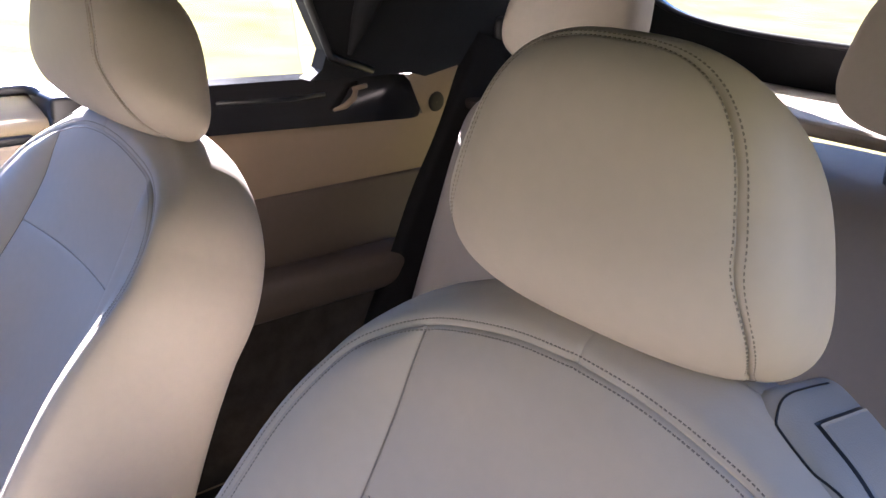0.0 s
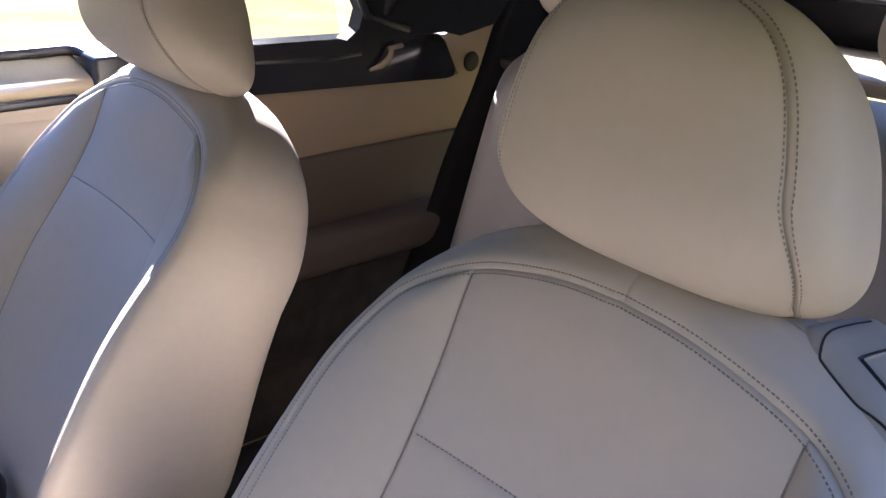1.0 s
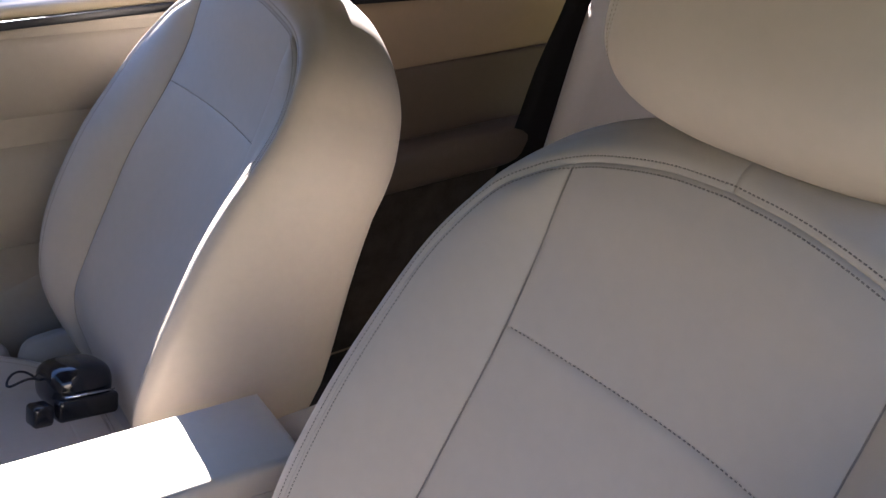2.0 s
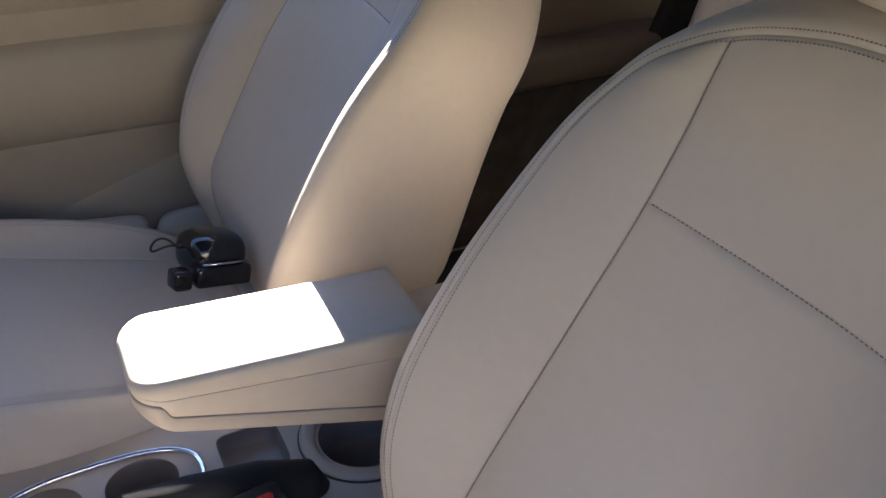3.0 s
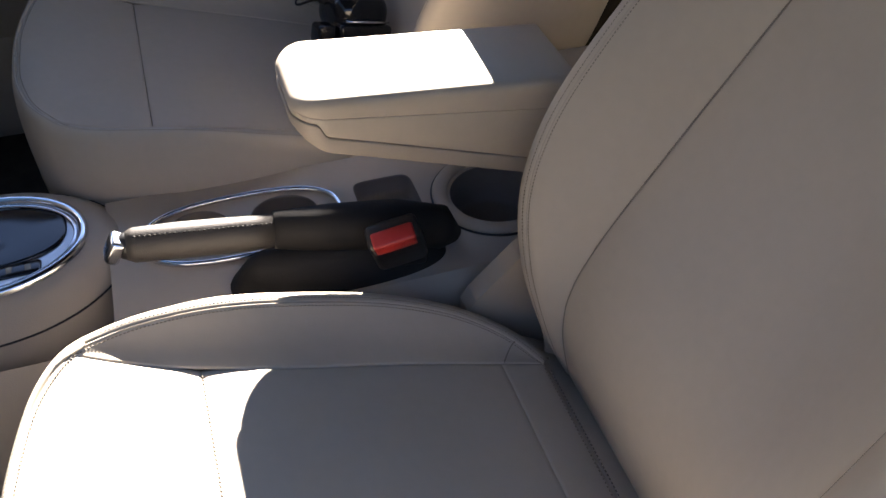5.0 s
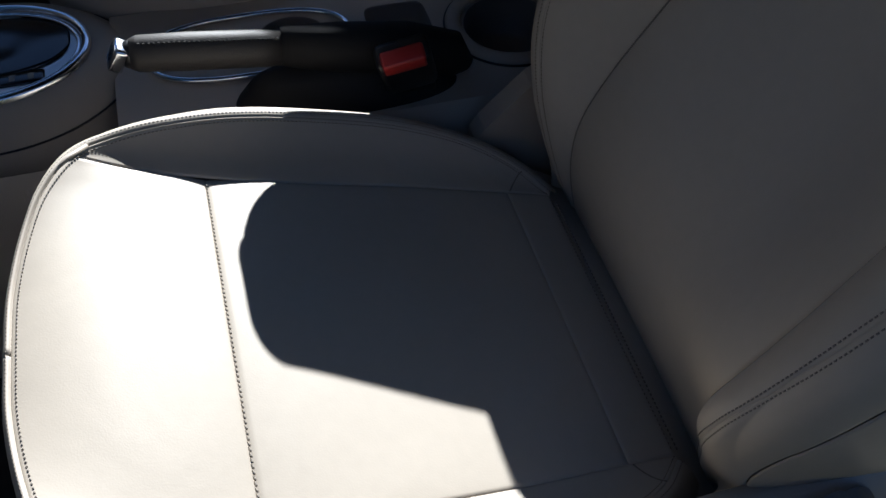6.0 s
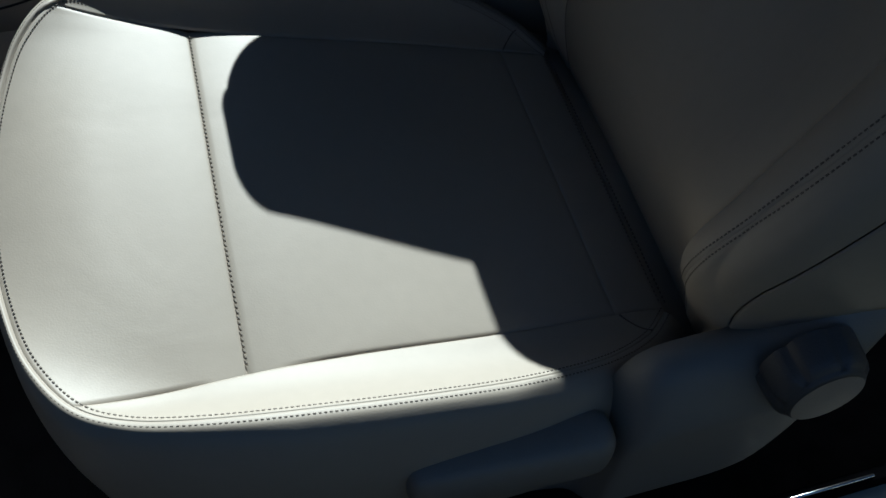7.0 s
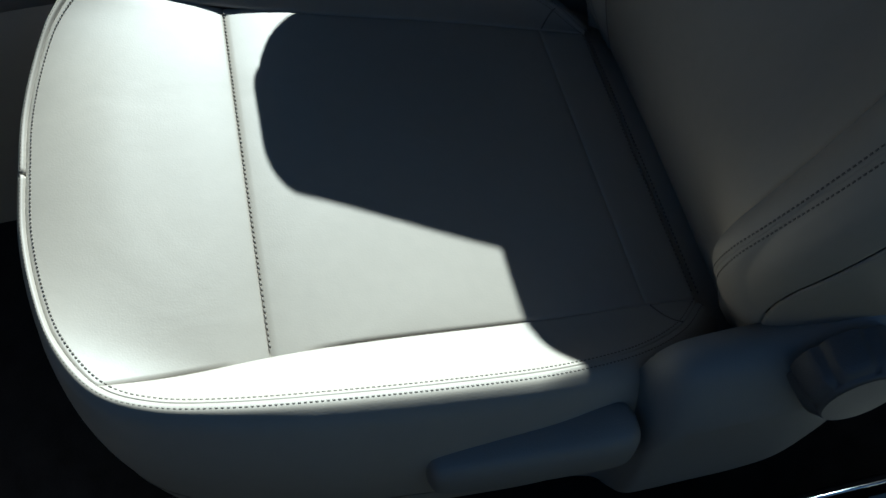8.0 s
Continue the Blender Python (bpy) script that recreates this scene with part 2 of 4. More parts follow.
class Padding:
    def __init__(self, place, out, insert, arch, low, join_at, edge, middle, bulge, rounded=False):
        self.place, self.out = place, np.array(out, float)
        self.iv, self.iu = table(*np.array(insert).T)
        self.arch = catmull(arch, 320)
        self.low, self.edge, self.middle, self.bulge = low, table(*edge), table(*middle), bulge
        k = int(np.argmin(abs(self.arch[:, 0] - join_at[0]) + abs(self.arch[:, 1] - join_at[1])))
        self.k = k
        self.vj = self.arch[k, 1]
        self.rounded = rounded

    def half(self, v):
        return np.interp(v, self.iv, self.iu)

    def side(self, v):
        a = self.arch[self.k:][::-1]
        return np.interp(v, a[:, 1], a[:, 0]), np.interp(v, a[:, 1], a[:, 2])

    def top(self, u):
        a = self.arch[:self.k + 1]
        return np.interp(abs(u), a[:, 0], a[:, 1]), np.interp(abs(u), a[:, 0], a[:, 2])

    def wi(self, u, v):
        a = np.clip(u / self.half(v), -1, 1)
        e, m = np.interp(v, *self.edge), np.interp(v, *self.middle)
        w = m + (e - m) * a * a
        vt, wt = self.top(a * self.half(self.vj))
        f = np.clip((v - (vt - 0.07)) / 0.07, 0, 1)
        f = f * f if self.rounded else f * f * (3 - 2 * f)
        return w * (1 - f) + wt * f

    def wb(self, a, v):
        s, ws = self.side(v)
        e = self.wi(self.half(v), v)
        wide = np.clip((s - self.half(v)) / 0.05, 0, 1)
        return e + (ws - e) * a ** 0.95 + self.bulge * wide * np.sin(np.pi * a)

    def insert(self, v0, v1, n=46, m=70, sides=(1, 1, 1, 1)):
        """The insert from v0 to v1 (None: up to the arch); v0 and v1 may be functions of the breadth from -1 to 1."""
        a = soft(m) * 2 - 1
        b = soft(n)
        at = lambda v, x: v(x) if callable(v) else np.full_like(x, v)
        low = at(v0, a)
        high = self.top(a * self.half(self.vj))[0] if v1 is None else at(v1, a)
        v = low + (high - low) * b[:, None]
        u = a * self.half(np.minimum(v, self.vj))
        w = self.wi(u, v)
        return grid(pillow(self.place(u, v, w), self.out, sides))

    def bolster(self, sgn, n=170, m=48):
        a = soft(m)
        v = self.low + (self.vj - 0.0005 - self.low) * soft(n)[:, None] + 0 * a
        i, s = self.half(v), self.side(v)[0]
        u = (i + (s - i) * a)
        return grid(pillow(self.place(sgn * u, v, self.wb(a, v)), self.out, (0, 0, 1, 1)))

    def normals2(self):
        a = self.arch
        t = np.gradient(a[:, :2], axis=0)
        t /= np.linalg.norm(t, axis=1)[:, None] + 1e-9
        n = np.stack([-t[:, 1], t[:, 0]], 1)
        n[0] = (0, 1)
        return n

    def cover(self, sgn, profile, lo=0.0, hi=None, m=46):
        """The outer cover of one side, from lo to hi along its section; profile(s, u, v, w) gives steps (outwards, w) from the seam."""
        nn = self.normals2()
        rows, ds = [], []
        for i, (u, v, w) in enumerate(self.arch):
            pr = catmull(profile(i / (len(self.arch) - 1), u, v, w), 200)
            s = np.r_[0, np.cumsum(np.linalg.norm(np.diff(pr, axis=0), axis=1))]
            end = s[-1] if hi is None else hi
            t = np.linspace(0, 1, m)
            g = lo + (end - lo) * (t ** 1.7 if hi is None else 0.12 * t + 0.88 * (0.5 - 0.5 * np.cos(np.pi * t)))
            uu, vv = u + nn[i, 0] * np.interp(g, s, pr[:, 0]), v + nn[i, 1] * np.interp(g, s, pr[:, 0])
            rows.append(self.place(sgn * np.maximum(uu, 0.0), vv, np.interp(g, s, pr[:, 1])))
            ds.append(g - lo)
        p, d = np.array(rows), np.array(ds)
        way = self.out if lo == 0 else self.out * 0.5 + np.array([np.sign(p[200, 0, 0] - p[0, 0, 0]) * 0.85, 0, 0])
        press = 0.0011 * np.exp(-(d / 0.0009) ** 2) + 0.0005 * np.exp(-d / 0.009)
        p -= press[..., None] * way
        if hi is not None:
            way = self.out * 0.5 + np.array([np.sign(p[200, 0, 0] - p[0, 0, 0]) * 0.85, 0, 0])
            d2 = hi - lo - d
            p -= (0.0021 * np.exp(-(d2 / 0.0016) ** 2) + 0.0008 * np.exp(-d2 / 0.009))[..., None] * way
        e = np.arange(p.shape[0])[:, None] * np.linalg.norm(p[1, 0] - p[0, 0])
        mid = 0.0022 * np.exp(-(e / 0.0016) ** 2) * np.exp(-(d + lo) / 0.05)
        p -= mid[..., None] * self.out
        return grid(p)

    def seam_rows(self, gap, profile):
        """Stitches inside and outside of the arched seam, on both sides."""
        made = []
        nn = self.normals2()
        for sgn in (1, -1):
            inner, outer, beyond = [], [], []
            for i, (u, v, w) in enumerate(self.arch):
                uu, vv = u - nn[i, 0] * gap, v - nn[i, 1] * gap
                if i > self.k and vv < self.vj - 0.004:
                    s = self.side(vv)[0]
                    h = self.half(vv)
                    a = float(np.clip((uu - h) / max(s - h, 1e-4), 0, 1))
                    ww = float(self.wb(a, vv)) - 0.0001
                else:
                    ww = float(self.wi(uu, min(vv, self.top(min(uu, self.half(self.vj)))[0]))) - 0.0001
                inner.append(self.place(sgn * max(uu, 0), vv, ww))
                pr = catmull(profile(i / (len(self.arch) - 1), u, v, w), 46)
                s = np.r_[0, np.cumsum(np.linalg.norm(np.diff(pr, axis=0), axis=1))]
                for g, row in ((gap * 1.2, outer), (gap * 1.2 + 0.004, beyond)):
                    dn, wo = np.interp(g, s, pr[:, 0]), np.interp(g, s, pr[:, 1])
                    row.append(self.place(sgn * max(u + nn[i, 0] * dn, 0), v + nn[i, 1] * dn, wo - 0.0001))
            inner, outer, beyond = np.array(inner), np.array(outer), np.array(beyond)
            n = np.cross(np.gradient(outer, axis=0), beyond - outer)
            n *= np.sign(n @ self.out)[:, None]
            made += [stitches(inner, np.tile(self.out, (len(inner), 1))), stitches(outer, n)]
        return join(*made)


RECLINE = radians(28)


def car_seat(cx, side, label, head, drop=0.0, inner=0.0, deep=1.0):
    """A front seat; side is 1 where the middle of the car lies at greater x."""
    seat = thing("car_seat", cx, -0.05, 0.25, label, "car seat", "front seats")
    sr, cr = math.sin(RECLINE), math.cos(RECLINE)

    # backrest: u across (inboard positive), v up the back, w forwards
    def back(u, v, w):
        u, v, w = np.broadcast_arrays(u, v, w)
        # the outer bolster stands further forward low down, and its front face is narrower
        x, y = np.clip((v + 0.02) / 0.11, 0, 1), np.clip((0.49 - v) / 0.23, 0, 1)
        g = np.where(u < 0, x * x * (3 - 2 * x) * y * y * (3 - 2 * y), 0) * (1.0 if side > 0 else 0.4)
        a = np.abs(u)
        q = np.clip(a / 0.147, 0, 1)
        past = np.clip((a - 0.147) / 0.068, 0, 1)
        w = w + g * (0.058 * q ** 3 * (4 - 3 * q) - 0.032 * past) * np.clip((w + 0.1) / 0.1, 0, 1)
        f = np.clip((u - 0.12) / 0.09, 0, 1)
        w = w + inner * f * f * (3 - 2 * f) * (np.exp(-((v - 0.30) / 0.11) ** 2) - 1.8 * np.exp(-((v - 0.44) / 0.07) ** 2))
        w = w - 1.6 * inner * np.exp(-((u - 0.181) / 0.021) ** 2 - ((v - 0.37) / 0.09) ** 2)
        u = u - g * (0.020 * q - 0.030 * past)
        return np.stack([cx + side * u, -0.19 - sr * v + cr * w, 0.54 + cr * v + sr * w], -1)

    arch = [(0, 0.556, 0.012), (0.05, 0.5525, 0.011), (0.10, 0.5425, 0.007), (0.135, 0.531, 0.004), (0.165, 0.5125, 0.008), (0.190, 0.484, 0.018),
            (0.210, 0.43, 0.031), (0.218, 0.37, 0.042), (0.221, 0.285, 0.056), (0.219, 0.19, 0.064), (0.212, 0.13, 0.061), (0.200, 0.085, 0.051), (0.180, 0.04, 0.030), (0.163, 0.0, 0.0), (0.154, -0.035, -0.034), (0.150, -0.062, -0.068)]
    b = Padding(back, (0, cr, sr), [(-0.07, 0.141), (0.02, 0.143), (0.1, 0.148), (0.2, 0.145), (0.3, 0.14), (0.4, 0.134), (0.534, 0.135)], arch, -0.062, (0.135, 0.531),
                ([-0.07, -0.035, 0.0, 0.04, 0.1, 0.3, 0.45, 0.54], [-0.078, -0.046, -0.020, -0.003, 0.0, -0.002, 0.0, 0.004]), ([-0.07, -0.035, 0.0, 0.04, 0.1, 0.25, 0.4, 0.5, 0.556], [-0.078, -0.046, -0.020, -0.003, 0.0, -0.016, -0.012, 0.004, 0.012]), 0.008)

    def wrap_back(s, u, v, w):
        d = float(np.interp(s, [0, 0.12, 0.28, 0.42, 0.6, 0.85, 1], [0.046, 0.045, 0.026, 0.031, 0.039, 0.042, 0.028]))
        k = deep * (1 + 4.0 * (deep - 1) * float(np.interp(s, [0.40, 0.66], [0, 1])))
        return [(0, w), (d * 0.3, w - 0.001), (d * 0.65, w - 0.013), (d * 0.92, w * 0.5 - 0.025), (d, -0.065), (d * 0.8, -0.1 * k), (d * 0.2, -0.122 * k), (-0.05, -0.128 * k)]

    cross = lambda a: 0.4030 - 0.0030 * a - 0.0015 * a * a
    part("backrest_insert", b.insert(cross, None, sides=(0.4, 1, 1, 1)), LEATHER, seat, "upper leather insert of the backrest")
    part("backrest_insert", b.insert(-0.062, cross, sides=(0, 1, 1, 1)), LEATHER, seat, "lower leather insert of the backrest")
    for sgn in (1, -1):
        part("backrest_bolster", b.bolster(sgn), LEATHER, seat)
        vv = np.linspace(-0.055, b.vj - 0.003, 90)
        # Dark tube laid in for the shade of the recessed seam.
        part("bolster_seam_shade", tube(back(sgn * b.half(vv), vv, b.wi(b.half(vv), vv) - 0.0011), 0.0008, 6), THREAD, seat)
        if sgn > 0:
            part("backrest_cover", b.cover(sgn, wrap_back), LEATHER, seat)
        else:
            part("backrest_cover", b.cover(sgn, wrap_back, 0.0, 0.05), LEATHER, seat)
            part("backrest_side", b.cover(sgn, wrap_back, 0.05), LEATHER, seat)
    tagged(part("backrest_stitching", b.seam_rows(0.0038, wrap_back), THREAD, seat), kind="stuff")
    x = np.linspace(-0.97, 0.97, 60)
    vv = cross(x) + 0.0006
    uu = x * b.half(vv)
    cross_row = part("backrest_stitching", stitches(back(uu, vv, b.wi(uu, vv) + 0.0002), np.tile(b.out, (60, 1)), 0.0042, (0.0024, 0.0009, 0.0005)), THREAD, seat)
    tagged(cross_row, kind="stuff")
    rear = [[back(np.array(u * np.interp(v, [-0.04, 0.4, 0.5, 0.57], [0.2, 0.19, 0.14, 0.06])), np.array(v), np.array(-0.126 * deep)) for u in np.linspace(-1, 1, 8)] for v in np.linspace(-0.04, 0.56, 10)]
    part("backrest_rear_panel", grid(np.array(rear)), SHELL, seat, "moulded plastic back panel")

    # cushion: u across, v forwards, w up from a plane that rises to the front
    def low(u, v, w):
        u, v, w = np.broadcast_arrays(u, v, w)
        # the inner bolster is lower and broader than the outer one
        f = np.clip((u - 0.155) / 0.04, 0, 1)
        f = f * f * (3 - 2 * f) * np.clip((v + 0.2) / 0.2, 0, 1)
        return np.stack([cx + side * (u + 0.002 * f), v, 0.5344 - drop + 0.28 * v + w - f * (0.001 + 0.002 * np.clip((v - 0.06) / 0.08, 0, 1))], -1)

    arch2 = [(0, 0.267, -0.012), (0.05, 0.2655, -0.011), (0.10, 0.2565, -0.005), (0.14, 0.243, 0.003), (0.175, 0.2195, 0.0115), (0.191, 0.19, 0.0172), (0.2, 0.148, 0.0258),
             (0.205, 0.09, 0.0325), (0.206, 0.01, 0.033), (0.203, -0.06, 0.030), (0.192, -0.12, 0.022), (0.172, -0.165, 0.010), (0.146, -0.195, -0.004)]
    c = Padding(low, (0, -0.27, 0.963), [(-0.25, 0.142), (-0.15, 0.146), (-0.06, 0.152), (0.05, 0.156), (0.12, 0.161), (0.19, 0.171), (0.2195, 0.175)], arch2, -0.195, (0.175, 0.2195),
                ([-0.25, -0.2, -0.15, 0.2, 0.27], [-0.02, -0.006, 0.0, 0.0, 0.0]), ([-0.25, -0.2, -0.15, -0.05, 0.1, 0.2, 0.267], [-0.022, -0.004, 0.0, 0.0, 0.0035, 0.0035, 0.003]), -0.006, True)

    def wrap_low(s, u, v, w):
        k = float(np.interp(s, [0, 0.2, 0.36, 0.5, 1], [0.4, 0.4, 0.75, 1, 1]))
        return [(0, w), (0.009 * k, w - 0.0002), (0.021 * k, w - 0.011), (0.031 * k, w - 0.042), (0.034 * k, w - 0.08), (0.031 * k, w - 0.125)]

    def valance(s, u, v, w):
        k = float(np.interp(s, [0, 0.2, 0.36, 0.5, 1], [0.4, 0.4, 0.75, 1, 1]))
        return [(0.031 * k, w - 0.1255), (0.026 * k, w - 0.16), (0.014 * k, w - 0.21), (-0.004, w - 0.25), (-0.03, w - 0.275)]

    mid = lambda a: 0.122 + 0 * a
    part("cushion_insert", c.insert(mid, None, sides=(7, 1.5, 1, 1)), LEATHER, seat, "front leather panel of the cushion")
    part("cushion_insert", c.insert(-0.15, mid, sides=(1, 7, 1, 1)), LEATHER, seat, "middle leather panel of the cushion")
    part("cushion_rear_band", c.insert(-0.196, -0.15, n=20), LEATHER, seat)
    tail = np.array([[low(np.array(u * (0.205 - 0.03 * t)), np.array(-0.196 - 0.09 * t), np.array(-0.006 - 0.05 * t * t - 0.02 * u * u)) for u in np.linspace(-1, 1, 24)] for t in np.linspace(0, 1, 40) ** 1.6])
    part("cushion_rear_band", grid(pillow(tail, c.out, (1, 0, 0, 0))), LEATHER, seat)
    for sgn in (1, -1):
        part("cushion_bolster", c.bolster(sgn), LEATHER, seat)
        part("cushion_cover", c.cover(sgn, wrap_low), LEATHER, seat)
        part("cushion_valance", c.cover(sgn, valance), LEATHER, seat, "plain lower leather of the cushion")
    tagged(part("cushion_stitching", c.seam_rows(0.0034, wrap_low), THREAD, seat), kind="stuff")
    rows = []
    for sgn in (1, -1):
        a = np.linspace(0.03, 0.97, 14)
        vv = -0.152 - 0.020 * a
        uu = c.half(vv) + (c.side(vv)[0] - c.half(vv)) * a
        part("mitre_seam", tube(low(sgn * uu, vv, c.wb(a, vv) - 0.0002), 0.0007, 6), THREAD, seat)
    for v0, lift in ((0.1228, -0.0034), (-0.1925, -0.0008), (-0.1995, -0.0008)):
        uu = np.linspace(-0.96, 0.96, 60) * c.half(v0)
        rows.append(stitches(low(uu, np.full(60, v0), c.wi(uu, np.full(60, v0)) + lift), np.tile(c.out, (60, 1)), 0.0042, (0.0027, 0.0011, 0.0008)))
    tagged(part("cushion_stitching", join(*rows), THREAD, seat), kind="stuff")
    tab = [low(np.array(u), np.array(v), np.array(w)) for u, v, w in ((0.158, 0.236, 0.004), (0.172, 0.2245, 0.0085), (0.184, 0.2085, 0.0125))]
    part("piping_end", tube(tab, [0.0022, 0.0026, 0.0022], 8), LEATHER, seat)
    part("seat_base", rbox(cx - 0.185, cx + 0.185, -0.26, 0.2, 0.30, 0.448, 0.03, 4), SHELL, seat, "plastic base under the cushion")
    for sx in (-0.17, 0.17):
        part("seat_rail", rbox(cx + sx - 0.02, cx + sx + 0.02, -0.34, 0.3, 0.25, 0.315, 0.005), BLACK, seat)

    headrest(seat, back, *head)
    side_cover(seat, cx, side)
    entry_handle(seat, back, join(b.cover(-1, wrap_back, 0.0, 0.05), b.cover(-1, wrap_back, 0.05)))
    return seat


def headrest(seat, back, a, c, d, v0, w0, lean, taper, power, shift=0.0, turn=0.0):
    """A broad padded headrest that leans forwards from the backrest, on two posts."""
    def ball(lat, th):
        n = 2 / power
        cl, sl = np.cos(lat), np.sin(lat)
        r = np.abs(cl) ** n
        k = np.sign(sl) * np.abs(sl) ** n
        u = r * np.sign(np.cos(th)) * np.abs(np.cos(th)) ** n
        h = r * np.sign(np.sin(th)) * np.abs(np.sin(th)) ** n
        vv = v0 + c * h
        return back(shift + a * u * (1 - taper * h), vv, w0 + lean * (vv - 0.65) + d * k)

    def seam(th):
        """How far round from the middle plane the sewn edge of the front panel lies."""
        q, x = np.abs(np.cos(th)), np.clip((-np.sin(th) - 0.15) / 0.85, 0, 1)
        return np.radians(np.where(np.sin(th) >= 0, 36 + 7 * q ** 2, 43 - 78 * x ** 2.2) + turn)

    th = np.linspace(0, 2 * np.pi, 140, endpoint=False)
    middle = ball(np.array(0.0), np.linspace(0, 2 * np.pi, 40)).mean(axis=0)

    def rows(lo, hi, n, press_lo, press_hi):
        p = np.array([ball(lo + (hi - lo) * x, th) for x in soft(n)])
        step = np.vstack([np.zeros(len(th)), np.cumsum(np.linalg.norm(np.diff(p, axis=0), axis=2), 0)])
        e = step if press_lo else step[-1:] - step
        press = 0.0030 * np.exp(-(e / 0.0018) ** 2) + 0.0015 * np.exp(-e / 0.012)
        way = p - middle
        way /= np.linalg.norm(way, axis=2)[..., None]
        return p - press[..., None] * way

    edge = seam(th)
    back_rows = rows(np.full_like(th, radians(-89.9)), edge, 70, False, True)
    front_rows = rows(edge, np.full_like(th, radians(89.9)), 60, True, False)
    v, f = grid(back_rows, True)
    head = part("headrest", (v, f + [tuple(range(len(th)))]), LEATHER, seat, "padded leather headrest")
    v, f = grid(front_rows, True)
    part("front_panel", (v, f + [tuple(range(len(v) - len(th), len(v)))]), LEATHER, head)
    t2 = np.linspace(0, 2 * np.pi, 160)
    for off in (-0.048, 0.048):
        p = ball(seam(t2) + off, t2)
        way = p - middle
        way /= np.linalg.norm(way, axis=1)[:, None]
        tagged(part("stitching", stitches(p - 0.0011 * way, way), THREAD, head), kind="stuff")
    for u in (-0.065, 0.065):
        p = [back(np.array(u), np.array(v), np.array(-0.02)) for v in (0.54, 0.6, 0.64)]
        part("post", tube(p, 0.007, 12), CHROME, head, "chrome headrest post")


def side_cover(seat, cx, side):
    """Moulded cover on the outer side of the cushion, with a round recline knob and a long height lever."""
    x = lambda d: cx - side * d
    drop = 0.0 if side > 0 else 0.04
    prof = [(0.05, 0.335, 0.40, 0.0), (0.0, 0.332, 0.42, 0.003), (-0.06, 0.33, 0.432, 0.006), (-0.100, 0.328, 0.446, 0.014), (-0.112, 0.328, 0.480, 0.030), (-0.119, 0.328, 0.530, 0.040),
            (-0.135, 0.33, 0.557, 0.043), (-0.17, 0.333, 0.562, 0.044), (-0.204, 0.338, 0.562, 0.045), (-0.232, 0.348, 0.575, 0.045), (-0.252, 0.375, 0.589, 0.042), (-0.268, 0.43, 0.595, 0.038), (-0.29, 0.49, 0.598, 0.030), (-0.318, 0.51, 0.598, 0.015)]
    prof = [(a, b, z - drop, o) for a, b, z, o in prof]
    rows = []
    for y, z0, z1, out in catmull(prof, 70):
        ring = []
        for k in range(22):
            t = k / 21
            z = z1 + (z0 - z1) * t
            bulge = out * min(1.0, (t + 0.02) / 0.2) ** 0.5 * max(0.0, 1 - max(0.0, (t - 0.7) / 0.3) ** 2) ** 0.5
            ring.append((x(0.212 + bulge), y, z))
        ring = [(x(0.204), y, z1 - 0.04), (x(0.206), y, z1 - 0.003)] + ring + [(x(0.19), y, z0)]
        rows.append(ring)
    cover = part("side_cover", grid(np.array(rows)), SHELL, seat, "moulded plastic side cover")
    # knob with twelve shallow grips
    rings = []
    for r, dx in ((0.0, 0.034), (0.026, 0.034), (0.0275, 0.0325), (0.028, 0.0305), (0.0295, 0.030), (0.0325, 0.027), (0.034, 0.023), (0.035, 0.012), (0.0355, 0.004)):
        ring = []
        for k in range(72):
            t = 2 * math.pi * k / 72
            rr = r * (1 - (0.09 if 0.029 < r else 0) * max(0, math.cos(7 * t + 0.6)) ** 4)
            ring.append((x(0.236 + dx - 0.1 * rr * math.sin(t)), -0.236 + rr * math.cos(t), 0.556 + rr * math.sin(t)))
        rings.append(ring)
    knob = part("recline_knob", grid(np.array(rings), True), KNOB, seat, "ribbed round plastic knob")
    cap = [[(x(0.2706 + 0.001 * (1 - r) - 0.00255 * r * math.sin(2 * math.pi * k / 40)), -0.236 + 0.0255 * r * math.cos(2 * math.pi * k / 40), 0.556 + 0.0255 * r * math.sin(2 * math.pi * k / 40)) for k in range(40)] for r in (0.02, 0.5, 0.95, 1.0)]
    part("cap", grid(np.array(cap), True), TRIM, knob, "smooth light cap of the knob")
    # lever
    rows = []
    for y, z, h, d in catmull([(0.040, 0.506, 0.008, 0.004), (0.038, 0.506, 0.017, 0.010), (0.030, 0.505, 0.025, 0.016), (-0.01, 0.501, 0.028, 0.019), (-0.05, 0.495, 0.029, 0.020), (-0.09, 0.489, 0.029, 0.020), (-0.103, 0.487, 0.027, 0.017), (-0.109, 0.486, 0.020, 0.011), (-0.111, 0.486, 0.010, 0.005)], 40):
        rows.append([(x(0.236 + d * math.copysign(abs(math.cos(t)) ** 0.6, math.cos(t))), y, z + h * math.copysign(abs(math.sin(t)) ** 0.6, math.sin(t))) for t in np.linspace(0, 2 * math.pi, 20, endpoint=False)])
    v, f = grid(np.array(rows), True)
    f += [tuple(range(20)), tuple(range(len(v) - 20, len(v)))]
    part("height_lever", (v, f), SHELL, seat, "long plastic height lever")


